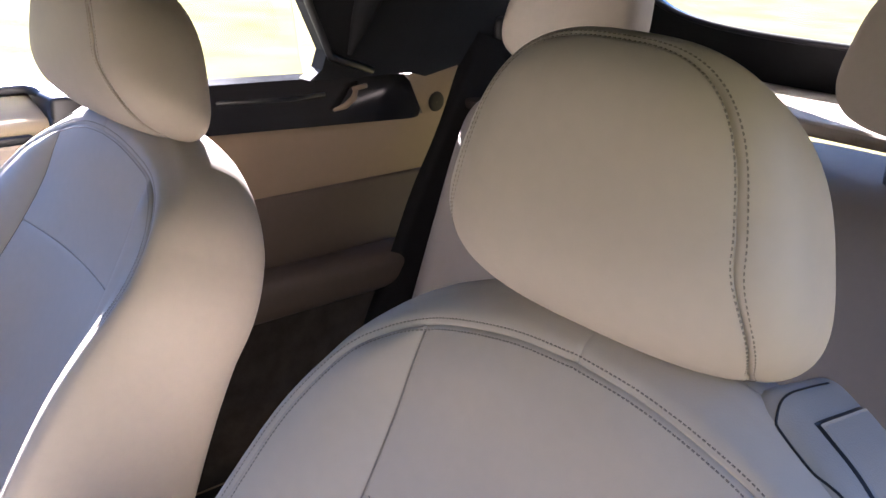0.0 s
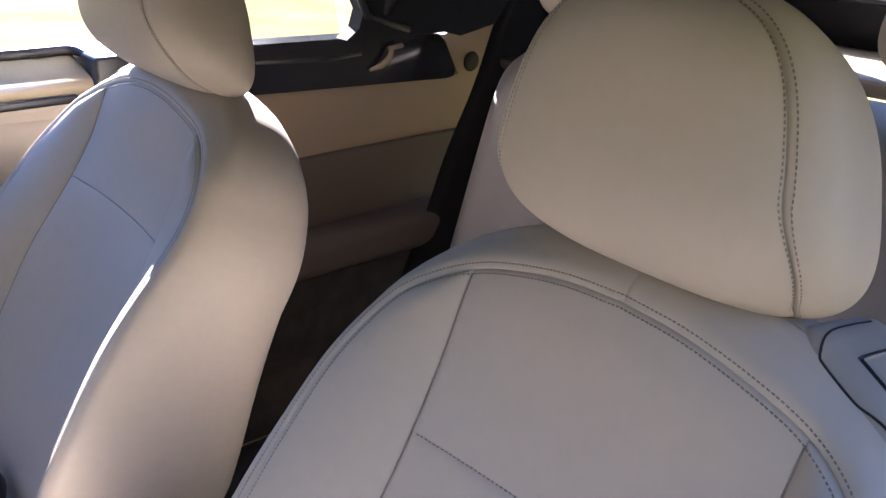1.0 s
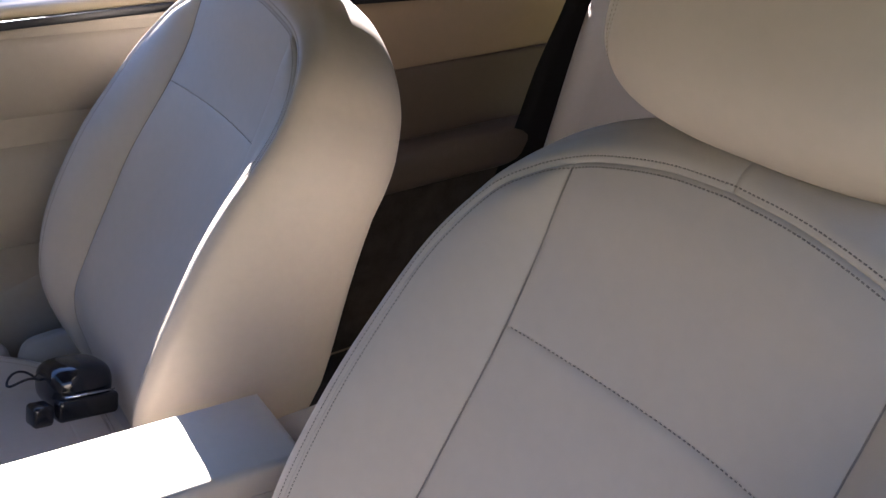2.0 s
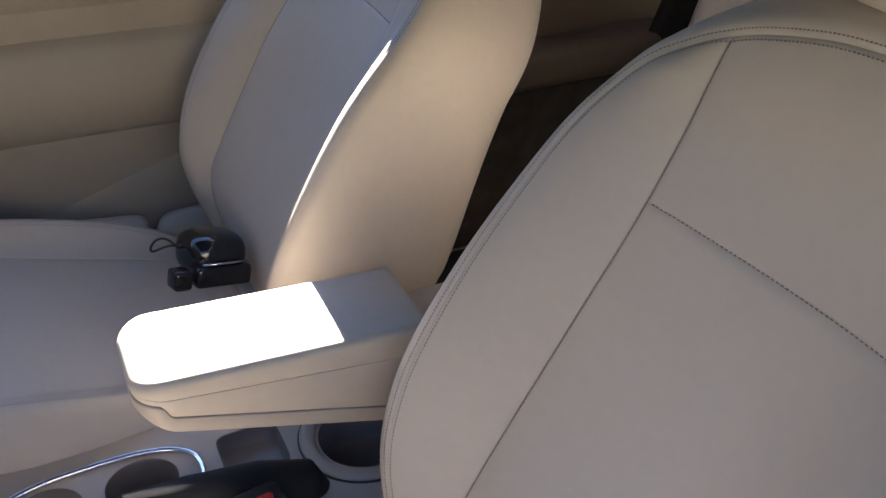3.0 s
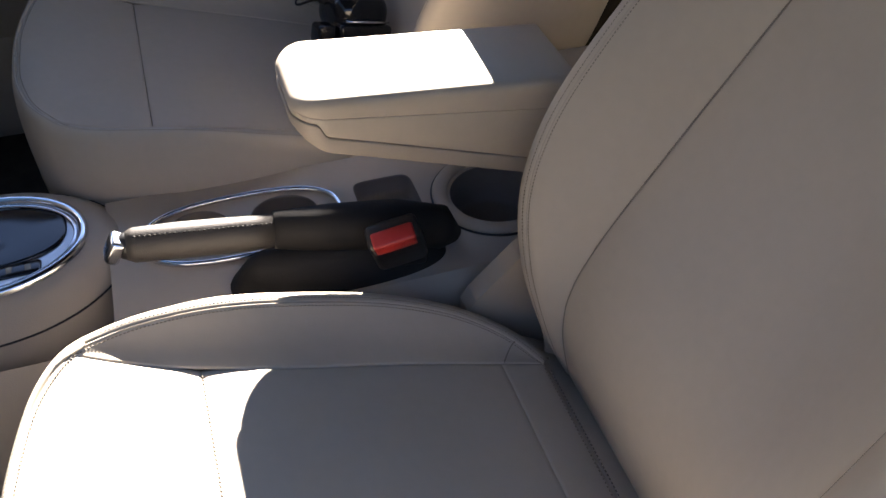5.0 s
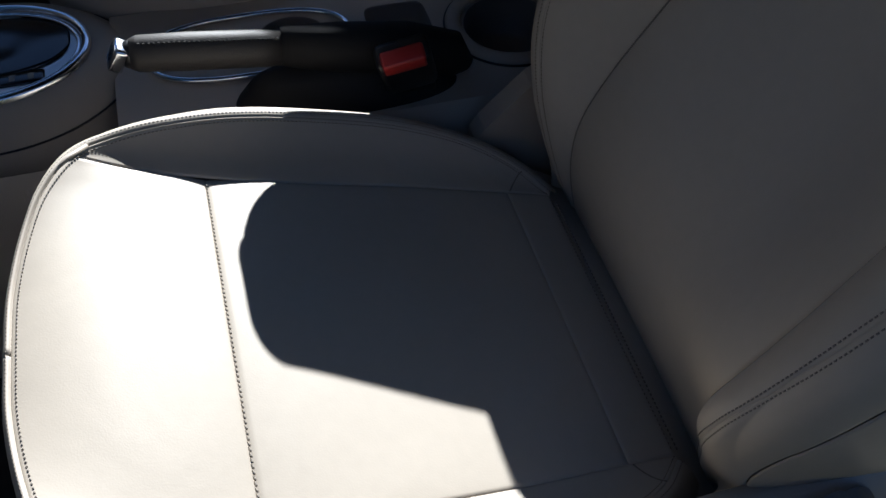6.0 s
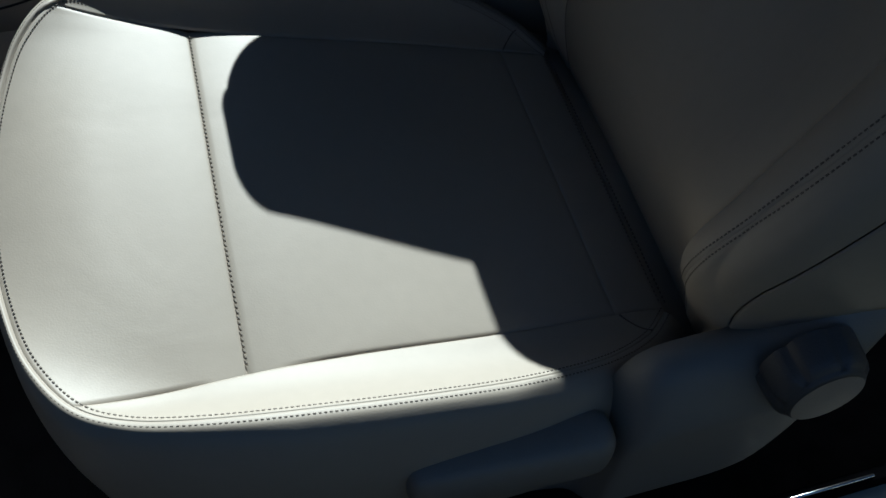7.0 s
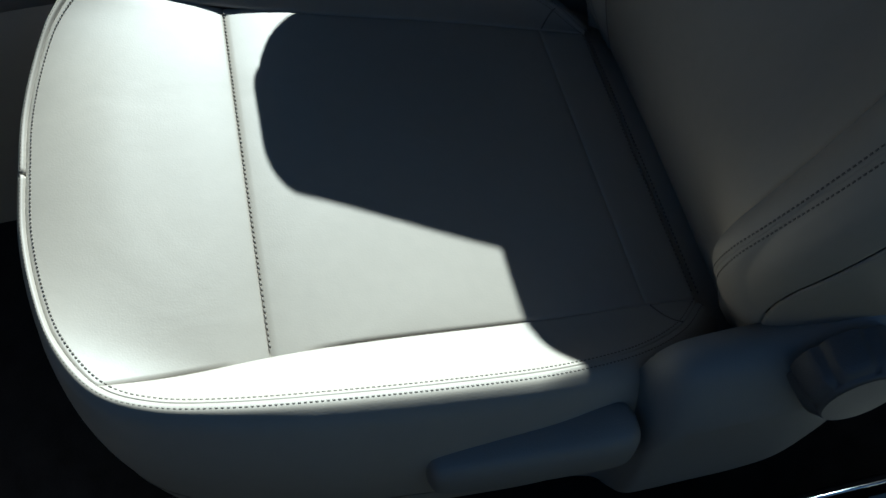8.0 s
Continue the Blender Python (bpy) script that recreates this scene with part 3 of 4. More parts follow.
def swept(path, profile, n=60, ends=0.0):
    """A closed bar along a path in u, v: profile is a loop of (w, height); its ends round off over the share given."""
    p = catmull(path, n)
    t = np.gradient(p, axis=0)
    t /= np.linalg.norm(t, axis=1)[:, None]
    rows = []
    for i in range(n):
        x = i / (n - 1)
        e = min(1.0, (x + 0.003) / ends, (1.003 - x) / ends) if ends else 1.0
        k = (1 - (1 - e) ** 2.4) ** (1 / 2.4)
        rows.append([(p[i, 0] + t[i, 1] * (h * k if h > 0 else h), p[i, 1] - t[i, 0] * (h * k if h > 0 else h), -0.077 + (w + 0.077) * (0.75 + 0.25 * k)) for w, h in profile])
    v, f = grid(np.array(rows), True)
    m = len(profile)
    return v, f + [tuple(range(m)), tuple(range(len(v) - m, len(v)))]


def entry_handle(seat, back, leather):
    """Easy-entry lever in a moulded surround on the outer shoulder of the backrest."""
    rise = lambda w: 0.17 * max(0.0, -w - 0.012)
    put = lambda s: ([tuple(back(np.array(p[0] + 0.3 * rise(p[2])), np.array(p[1] + rise(p[2])), np.array(p[2]))) for p in s[0]], s[1])
    path = [(-0.0995, 0.5842), (-0.115, 0.5767), (-0.135, 0.567), (-0.16, 0.553), (-0.185, 0.532), (-0.205, 0.5), (-0.218, 0.455), (-0.225, 0.41)]
    crest = catmull([(-0.0112, -0.012), (-0.0116, -0.002), (-0.0135, 0.0035), (-0.0200, 0.0080), (-0.030, 0.0116), (-0.0575, 0.0165), (-0.068, 0.0185), (-0.079, 0.0182), (-0.087, 0.012), (-0.09, 0.0)], 44)
    shape = put(swept(path, [(-0.0115, -0.03)] + [tuple(q) for q in crest] + [(-0.09, -0.035)], 110, 0.09))
    body = part("entry_handle", shape, SHELL, seat, "moulded surround of the easy-entry lever")
    # a dark groove round the upper end and along the front, where the surround meets the leather
    joined = join(leather, shape)
    skin = BVHTree.FromPolygons([Vector(q) for q in joined[0]], joined[1])
    line = catmull([(-0.1145, 0.6045, -0.066), (-0.1125, 0.599, -0.051), (-0.1112, 0.591, -0.029), (-0.1100, 0.584, -0.020), (-0.1112, 0.5783, -0.015), (-0.1155, 0.5742, -0.012),
                    (-0.1215, 0.570, -0.0108), (-0.141, 0.559, -0.0112), (-0.163, 0.5497, -0.0132), (-0.187, 0.532, -0.0145), (-0.207, 0.5, -0.015), (-0.220, 0.455, -0.015), (-0.227, 0.41, -0.015)], 120)
    core = Vector(back(np.array(0.0), np.array(0.45), np.array(-0.06)))
    places = []
    for q in line:
        q = Vector(back(np.array(q[0]), np.array(q[1]), np.array(q[2])))
        way = (core - q).normalized()
        hit = skin.ray_cast(q - 0.04 * way, way, 0.08)[0]
        places.append(hit if hit else q)
    part("edge_gap", tube(places, 0.0008, 8), BLACK, body)
    height = lambda w, d: (w, float(np.interp(-w, -crest[:, 0], crest[:, 1])) + d)
    ws = np.linspace(-0.0225, -0.084, 18)
    inset = lambda g, d: [(ws[0] - g, -0.02)] + [height(float(np.clip(w, ws[-1] + g, ws[0] - g)), d) for w in ws] + [(ws[-1] + g, -0.02)]
    path2 = [(-0.1275, 0.5708), (-0.137, 0.566), (-0.16, 0.553), (-0.185, 0.532), (-0.205, 0.5), (-0.216, 0.465)]
    part("gap", put(swept(path2, inset(0.0, 0.0006))), BLACK, body)
    path3 = [(-0.1297, 0.5697)] + path2[1:-1] + [(-0.2155, 0.468)]
    part("lever", put(swept(path3, inset(0.0022, 0.0016))), SHELL, body, "lever set into the surround")


# ---- setting ----
structure("ground", rbox(-150, 150, -150, 150, -0.3, 0.0, 0.01), GRASS, "sunlit mown grass around the car", "grass")
structure("floor", rbox(-0.645, 0.72, -1.7, 1.0, 0.2, 0.25, 0.01), CARPET, "dark brown carpeted car floor", "carpet")
structure("ceiling", rbox(-0.66, 0.66, -1.55, 0.42, 1.40, 1.43, 0.01), CLOTH, "black cloth inside of the folding roof", "soft top")
# Wall out of view, made tall to keep low front light off the backrest.
structure("wall_front", rbox(-0.70, 0.70, 0.66, 0.80, 0.25, 1.25, 0.04, 4), BLACK, "unseen plain dark wall, raised to cut light from ahead", "bulkhead")
structure("wall_west", rbox(-0.76, -0.68, -1.7, -0.62, 0.25, 1.0, 0.02), TAN, "tan moulded rear side panel by the driver", "side panel")


def unseen_woods():
    """Unseen woods added all round to hold off the low sky light."""
    rnd = random.Random(5)
    inner, outer = [], []
    for k in range(360):
        a = 2 * math.pi * k / 360
        h = 13.0 + 8.0 * max(0.0, math.cos(a)) + 1.2 * math.sin(5 * a) + 0.8 * math.sin(13 * a + 1) + rnd.uniform(-0.7, 0.7)
        r = 50 + rnd.uniform(-0.6, 0.6)
        ca, sa = math.cos(a), math.sin(a)
        inner.append([(20 + (r + d) * ca, -10 + (r + d) * sa, z) for d, z in ((1.0, -0.05), (0.2, 0.2 * h), (0.0, 0.5 * h), (0.6, 0.8 * h), (2.0, h), (4.0, -0.05))])
    p = np.array(inner + inner[:1])
    return grid(p)


structure("backdrop", unseen_woods(), UNSEEN_FOLIAGE, "unseen added woods that hold off low sky light", "woods")


def plate(outline, x0, x1):
    """A flat plate with an outline in y, z between two x."""
    n = len(outline)
    v = [(x0, *p) for p in outline] + [(x1, *p) for p in outline]
    f = [tuple(range(n))[::-1], tuple(range(n, 2 * n))] + [(i, (i + 1) % n, n + (i + 1) % n, n + i) for i in range(n)]
    return v, f


def rear_side_panel():
    """Trim beside the rear seat: a tan panel, a glossy black bezel with a small hook, a round bolt cover and a shelf."""
    panel = tagged(part("wall_east", plate([(-0.565, 0.25), (-0.565, 0.935), (-1.17, 0.915), (-1.13, 0.995), (-1.30, 1.028), (-1.62, 1.0), (-1.62, 0.25)], 0.66, 0.73), TAN, smooth=False),
                   "tan moulded side panel beside the rear seat", "side panel", kind="structure")
    bez = part("bezel", plate([(-0.56, 0.94), (-1.13, 0.913), (-1.146, 0.916), (-1.151, 0.929), (-1.123, 0.985), (-1.107, 1.0), (-1.085, 1.004), (-0.56, 1.02)], 0.645, 0.70), GLOSS, panel, "gloss black bezel under the side window", False)
    part("groove", tube([(0.646, -0.72, 0.985), (0.644, -0.86, 0.978), (0.646, -0.93, 0.98)], 0.004, 8), BLACK, bez)
    part("hook", tube([(0.64, -0.945, 0.950), (0.632, -0.965, 0.957), (0.628, -0.98, 0.970), (0.632, -0.99, 0.988)], [0.003, 0.0055, 0.006, 0.004], 10), TAN, bez, "small curved beige hook")
    part("hook_tip", tube([(0.632, -0.982, 0.986), (0.63, -1.01, 0.990)], 0.0045, 8), TAN, bez)
    rings = [[(0.66 - d, -1.204 + r * math.cos(2 * math.pi * k / 32), 0.935 + r * math.sin(2 * math.pi * k / 32)) for k in range(32)] for r, d in ((0.020, 0.0), (0.019, 0.002), (0.016, 0.003), (0.010, 0.0032), (0.0005, 0.0034))]
    part("bolt_cover", grid(np.array(rings), True), RUBBER, panel, "round black cover")
    shelf = rbox(0.575, 0.665, -1.12, -0.70, 0.60, 0.675, 0.025, 4)
    part("shelf", shelf, BROWN, panel, "padded brown side armrest")
    part("middle_panel", rbox(0.652, 0.67, -1.3, -0.575, 0.57, 0.805, 0.006, 3), BROWN, panel, "dark brown lining")
    part("lower_panel", rbox(0.63, 0.665, -1.2, -0.58, 0.27, 0.59, 0.015, 3), CARPET, panel)


rear_side_panel()
# Unseen door, turned and darkened to keep side light off the seat.
open_door = structure("door_2", rbox(-1.15, 0.0, -0.05, 0.05, 0.28, 1.02, 0.02, 3), BROWN, "unseen open driver door, added dark to cut side light", "car door")
open_door.matrix_world = pose(-0.79, 0.80, 0, 0, 0, 28)


def extruded(outline, y0, y1):
    """A solid bar along y with an outline in x, z."""
    n = len(outline)
    v = [(x, y0, z) for x, z in outline] + [(x, y1, z) for x, z in outline]
    f = [tuple(range(n)), tuple(range(n, 2 * n))[::-1]] + [(i, n + i, n + (i + 1) % n, (i + 1) % n) for i in range(n)]
    return v, f


def passenger_door():
    """Inside of the closed passenger door: upper trim, seal, swept crease, map pocket."""
    door = tagged(part("door_1", rbox(0.705, 0.85, -0.555, 0.95, 0.22, 0.950, 0.012, 3), DOOR_TRIM, smooth=False), "tan passenger door trim with a map pocket", "car door", kind="structure")
    cap = part("door_cap", extruded([(0.714, 0.952), (0.710, 0.962), (0.711, 0.970), (0.716, 0.976), (0.75, 0.986), (0.80, 0.999), (0.845, 1.0), (0.845, 0.952)], -0.478, 0.95), CAP, door, "gloss cream painted door cap")
    part("pillar_trim", rbox(0.705, 0.84, -0.553, -0.482, 0.93, 1.008, 0.008, 3), BLACK, door, "black corner trim")
    part("window_seal", tube(catmull([(0.80, 0.95, 1.007), (0.80, 0.2, 1.007), (0.80, -0.4, 1.007), (0.795, -0.475, 1.006), (0.765, -0.492, 1.0), (0.722, -0.490, 0.985), (0.712, -0.486, 0.965), (0.710, -0.484, 0.945)], 70), 0.0085, 12), BLACK, door, "black window seal")
    part("inner_bar", tube([(0.73, -0.497, 1.006), (0.714, -0.499, 0.98), (0.71, -0.497, 0.95)], 0.0045, 10), SHELL, cap, "thin grey edge")
    part("seal_edge", rbox(0.700, 0.712, -0.45, 0.95, 0.944, 0.957, 0.003), BLACK, door, "black trim line")
    # upper roll and lower roll with a groove between
    for z0, z1, d in ((0.80, 0.925, 0.020), (0.60, 0.765, 0.04)):
        rows = []
        for y in np.linspace(-0.55, 0.95, 60):
            lift = 0.02 * math.sin((y + 0.5) * 2.0)
            rows.append([(0.71 - d * math.sin(math.pi * t) ** 0.5, y, z0 + lift + (z1 - z0) * t) for t in np.linspace(0, 1, 16)])
        part("padded_roll", grid(np.array(rows)), DOOR_TRIM, door)
    rows = []
    for y in np.linspace(-0.5, 0.95, 60):
        top = 0.60 - 0.16 * max(0.0, min(1.0, (y + 0.25) / 0.5))
        rows.append([(0.712 - 0.035 * math.sin(math.pi * t * 0.5) ** 0.6, y, top - (top - 0.28) * t) for t in np.linspace(0, 1, 14)])
    part("lower_trim", grid(np.array(rows)), DOOR_TRIM, door)
    bm = bmesh.new()
    outline = [(0.70, 0.645), (0.215, 0.645), (0.195, 0.640), (0.105, 0.572), (0.100, 0.562), (0.108, 0.556), (0.70, 0.520)]
    near, far = [bm.verts.new((0.64, *p)) for p in outline], [bm.verts.new((0.712, *p)) for p in outline]
    bm.faces.new(near)
    bm.faces.new(far[::-1])
    for k in range(len(outline)):
        bm.faces.new((near[k], far[k], far[(k + 1) % len(outline)], near[(k + 1) % len(outline)]))
    bmesh.ops.recalc_face_normals(bm, faces=bm.faces[:])
    bmesh.ops.bevel(bm, geom=bm.edges[:], offset=0.006, segments=3, profile=0.5, affect="EDGES", clamp_overlap=True)
    pocket = part("map_pocket", from_bmesh(bm), DOOR_TRIM, door, "moulded tan map pocket with a slanted end")
    part("pocket_edge", plate([(0.70, 0.516), (0.112, 0.553), (0.104, 0.545), (0.70, 0.492)], 0.646, 0.70), BLACK, pocket, "", False)
    # Black strip drawn for the shadow along the pocket's top edge.
    part("pull_shadow", plate([(0.70, 0.660), (0.225, 0.652), (0.215, 0.648), (0.70, 0.648)], 0.66, 0.70), BLACK, pocket, "", False)


passenger_door()


def soft_top():
    """Folding roof from inside: black side pieces, a rear wall round the rear window, and seams."""
    roof = tagged(part("wall_rear", plate([(-0.826, 1.40), (-0.877, 1.14), (-0.916, 1.06), (-0.906, 1.03), (-0.88, 1.012), (-1.10, 1.008), (-1.135, 0.998), (-1.31, 1.03), (-1.62, 1.0), (-1.66, 1.06), (-1.56, 1.41)], 0.615, 0.65), CLOTH, smooth=False),
                  "black cloth rear quarter of the folding roof", "soft top", kind="structure")
    part("side_piece", plate([(-0.80, 1.40), (-0.62, 1.0), (-1.62, 1.0), (-1.56, 1.41)], -0.70, -0.66), CLOTH, roof, "", False)
    part("binding", tube([(0.612, -0.829, 1.38), (0.611, -0.878, 1.14), (0.611, -0.92, 1.05), (0.612, -1.01, 1.02)], 0.007, 8), BLACK, roof)
    rim_in, rim_out = [], []
    for k in range(96):
        a = 2 * math.pi * k / 96
        ca, sa = math.cos(a), math.sin(a)
        p = 2 / 3.6
        x, z = math.copysign(abs(ca) ** p, ca), math.copysign(abs(sa) ** p, sa)
        q = 2 / 12
        rim_in.append((0.47 * x, 1.225 + 0.128 * z))
        rim_out.append((0.68 * math.copysign(abs(ca) ** q, ca), 1.20 + 0.22 * math.copysign(abs(sa) ** q, sa)))
    y = lambda z: -1.62 + 0.28 * (z - 1.0)
    rows = [[(x, y(z) - 0.03, z) for x, z in rim_out], [(x, y(z), z) for x, z in rim_out], [(x, y(z), z) for x, z in rim_in], [(x, y(z) - 0.03, z) for x, z in rim_in]]
    part("rear_wall", grid(np.array(rows), True), CLOTH, roof, "", False)
    part("window_binding", tube([(x, y(z) + 0.002, z) for x, z in rim_in], 0.006, 8, closed=True), BLACK, roof)
    part("pillow_fold", tube(catmull([(0.612, -0.96, 1.05), (0.60, -0.98, 1.12), (0.592, -1.02, 1.22), (0.59, -1.08, 1.32), (0.60, -1.12, 1.39)], 24), [0.004 + 0.026 * math.sin(math.pi * k / 23) for k in range(24)], 14), CLOTH, roof)
    return rim_in, y


RIM, RIM_Y = soft_top()
structure("wall_rear_deck", rbox(-0.66, 0.61, -1.62, -1.36, 0.985, 1.012, 0.012, 3), TRIM, "beige ledge behind the rear seat", "ledge")


structure("parcel_shelf", rbox(-0.655, 0.60, -1.40, -1.22, 0.93, 0.952, 0.008, 3), CARPET, "dark carpeted shelf behind the rear seat", "parcel shelf")


def pane(name, verts, label, mat=GLASS):
    n = len(verts)
    lift = (Vector(verts[1]) - Vector(verts[0])).cross(Vector(verts[2]) - Vector(verts[0])).normalized() * 0.004
    v = [tuple(p) for p in verts] + [tuple(Vector(p) + lift) for p in verts]
    f = [tuple(range(n))[::-1], tuple(range(n, 2 * n))] + [(i, (i + 1) % n, n + (i + 1) % n, n + i) for i in range(n)]
    ob = structure(name, (v, f), mat, label, "car window")
    ob.visible_shadow = False


pane("window_1", [(x, RIM_Y(z) - 0.02, z) for x, z in RIM], "clear glass rear window in the folding roof")
# window_3 is added out of view to weaken light from ahead.
pane("window_3", [(-0.66, 0.70, 1.235), (0.66, 0.70, 1.235), (0.62, 0.41, 1.41), (-0.62, 0.41, 1.41)], "unseen raked windscreen, tinted to dim light from ahead", TINTED)
pane("window_2", [(0.72, -0.57, 1.0), (0.72, -0.93, 1.0), (0.66, -0.84, 1.38), (0.66, -0.57, 1.39)], "clear glass rear side window")


# Rails added out of view: one blocks stray sun, one trims sky light.
structure("unseen_roof_rail", rbox(0.60, 0.66, -0.86, 0.42, 1.315, 1.405, 0.015, 3), CLOTH, "unseen black rail added to keep sun off the driver shoulder", "roof rail")
structure("unseen_roof_rail", rbox(-0.73, -0.67, -1.5, 0.42, 1.335, 1.425, 0.015, 3), CLOTH, "unseen black rail added to cut sky light at the door", "roof rail")


def sill():
    """Door sill on the driver's side: pale painted ledge, black strip standing in for shade, black seals and a thin
    bright strip.
    """
    s = tagged(part("sill", rbox(-0.778, -0.643, -0.66, 0.95, 0.2, 0.352, 0.02, 4), SILL), "pale painted door sill, partly blackened for shade", "door sill", kind="structure")
    # Pale sill in shade, drawn as a matte black strip.
    part("dark_strip", rbox(-0.723, -0.657, -0.322, 0.9, 0.345, 0.366, 0.012, 5), SHADE_AND_SEAL, s, "matte black strip standing in for shade on the sill")
    part("inner_seal", rbox(-0.6565, -0.642, -0.64, 0.9, 0.345, 0.363, 0.004, 3), SHADE_AND_SEAL, s, "black rubber seal along the carpet")
    part("ridge", rbox(-0.7285, -0.7255, -0.64, -0.345, 0.350, 0.3545, 0.001, 2), SILL, s)
    part("dark_strip", rbox(-0.778, -0.733, -0.66, 0.9, 0.342, 0.358, 0.005, 3), BLACK, s, "black rubber seal")
    part("bright_strip", rbox(-0.6515, -0.6485, -0.352, -0.247, 0.360, 0.3675, 0.0012), CHROME, s, "thin bright metal strip")


sill()


# ---- front seats ----
car_seat(-0.362, 1, "beige leather driver seat with stitched bolsters, partly sunlit", (0.1208, 0.0836, 0.064, 0.6615, 0.023, 0.3257, 0.2191, 2.97))
passenger = car_seat(0.362, -1, "beige leather passenger seat with stitched bolsters, mostly shaded", (0.128, 0.0827, 0.0824, 0.6539, 0.036, 0.423, 0.33, 3.1, 0.010, 8), 0.018, 0.005, 1.05)
passenger.location.y += 0.010


# ---- between the seats ----
def armrest():
    """Folding centre armrest: padded lid over a wedge-shaped box, a shell that comes up round its nose, on a hinge post."""
    arm = thing("armrest", -0.019, -0.3, 0.5, "beige leather centre armrest with a sunlit padded lid", "armrest")
    mid, half, rear = -0.0168, 0.0568, -0.275

    def outline(inset, front):
        """Plan of the armrest, set in by a distance: round front corners, square at the rear."""
        w, f = half - inset, front - inset
        r = max(0.004, 0.030 - inset)
        pts = [(w, y) for y in np.linspace(rear + inset, f - r, 40)]
        pts += [(w - r + r * math.cos(a), f - r + r * math.sin(a)) for a in np.linspace(0, math.pi / 2, 14)[1:]]
        pts += [(x, f) for x in np.linspace(w - r, r - w, 8)[1:-1]]
        pts += [(r - w - r * math.sin(a), f - r + r * math.cos(a)) for a in np.linspace(0, math.pi / 2, 14)]
        return pts + [(-w, y) for y in np.linspace(f - r, rear + inset, 40)[1:]]

    def body(top, bottom, front, edge=0.001, crown=0.0, grow=0.0):
        """A solid between two heights along y; edge rounds its upper rim."""
        rows = [[(mid + x, y, bottom(y)) for x, y in outline(0.02, front)], [(mid + x, y, bottom(y)) for x, y in outline(0.0009 - grow, front)], [(mid + x, y, bottom(y) + 0.0009) for x, y in outline(-grow, front)]]
        for a in np.linspace(0, math.pi / 2, 7):
            rows.append([(mid + x, y, top(y) - edge * (1 - math.sin(a))) for x, y in outline(edge * (1 - math.cos(a)) - grow, front)])
        for d in (0.014, 0.022, 0.032, 0.045):
            rows.append([(mid + x, y, top(y) + crown * (1 - (1 - d / 0.05) ** 2)) for x, y in outline(d, front)])
        v, f = grid(np.array(rows), True)
        m = len(rows[0])
        return v, f + [tuple(range(m))[::-1], tuple(range(len(v) - m, len(v)))]

    def step(y):
        """1 at the nose, 0 behind the corner where the seam drops."""
        q = min(1.0, max(0.0, (y + 0.026) / 0.008))
        return q * q * (3 - 2 * q)

    top = lambda y: 0.7285 + 0.085 * y - 0.009 * max(0.0, (y + 0.032) / 0.035) ** 2
    line = lambda y: 0.7110 + 0.145 * y
    low = lambda y: 0.6965 + 0.339 * y + step(y) * (0.0075 - 0.2 * y)
    base = lambda y: 0.680 + 0.347 * y + 0.012 * max(0.0, (y + 0.03) / 0.03) ** 2
    part("lid", body(top, line, 0.003, 0.0075, 0.0015), LEATHER, arm, "padded leather lid")
    part("box", body(lambda y: line(y) - 0.0003, lambda y: low(y) + 0.0004, 0.0022, grow=-0.0006), LEATHER, arm, "leather-covered box under the lid")
    part("under_shell", body(lambda y: low(y) - 0.0004, base, 0.003, 0.0012), TRIM, arm, "beige plastic underside that turns up at the nose")
    rows = []
    for sx in (-1, 1):
        p = np.array([(mid + sx * (half - 0.0012), y, top(y) - 0.0052) for y in np.linspace(-0.03, -0.262, 60)])
        rows.append(stitches(p, np.tile((sx * 0.7, 0, 0.7), (60, 1)), 0.006, (0.004, 0.0009, 0.0006)))
    tagged(part("stitching", join(*rows), THREAD, arm), kind="stuff")
    part("hinge_post", rbox(-0.058, 0.020, -0.345, -0.262, 0.49, 0.685, 0.014, 4), TRIM, arm, "plastic hinge post")


armrest()


def oval(cx, cy, rx, ry, z, n=72, power=2.0):
    p = 2 / power
    out = []
    for k in range(n):
        a = 2 * math.pi * k / n
        out.append((cx + rx * math.copysign(abs(math.cos(a)) ** p, math.cos(a)), cy + ry * math.copysign(abs(math.sin(a)) ** p, math.sin(a)), z))
    return out


def cup(cx, cy, rx, ry, z, deep, lip=0.004, power=2.0, n=56):
    """A sunk well with a rounded lip."""
    rows = [oval(cx, cy, rx + lip, ry + lip, z + 0.0008, n, power), oval(cx, cy, rx + lip * 0.4, ry + lip * 0.4, z + 0.0016, n, power), oval(cx, cy, rx, ry, z - 0.002, n, power),
            oval(cx, cy, rx * 0.95, ry * 0.95, z - deep * 0.9, n, power), oval(cx, cy, rx * 0.85, ry * 0.85, z - deep, n, power)]
    v, f = grid(np.array(rows), True)
    return v, f + [tuple(range(len(v) - n, len(v)))]


CON_X, CON_Z = 0.028, 0.508


def hole_sheet(x0, x1, y0, y1, z, holes, n=8):
    """A flat top with openings: strips between rows, filled by a triangulated outline."""
    bm = bmesh.new()
    loops = [[(x0, y0, z), (x1, y0, z), (x1, y1, z), (x0, y1, z)]] + holes
    edges = []
    for loop in loops:
        vs = [bm.verts.new(p) for p in loop]
        edges += [bm.edges.new((vs[i], vs[(i + 1) % len(vs)])) for i in range(len(vs))]
    bmesh.ops.triangle_fill(bm, use_beauty=True, use_dissolve=False, edges=edges)
    return from_bmesh(bm)


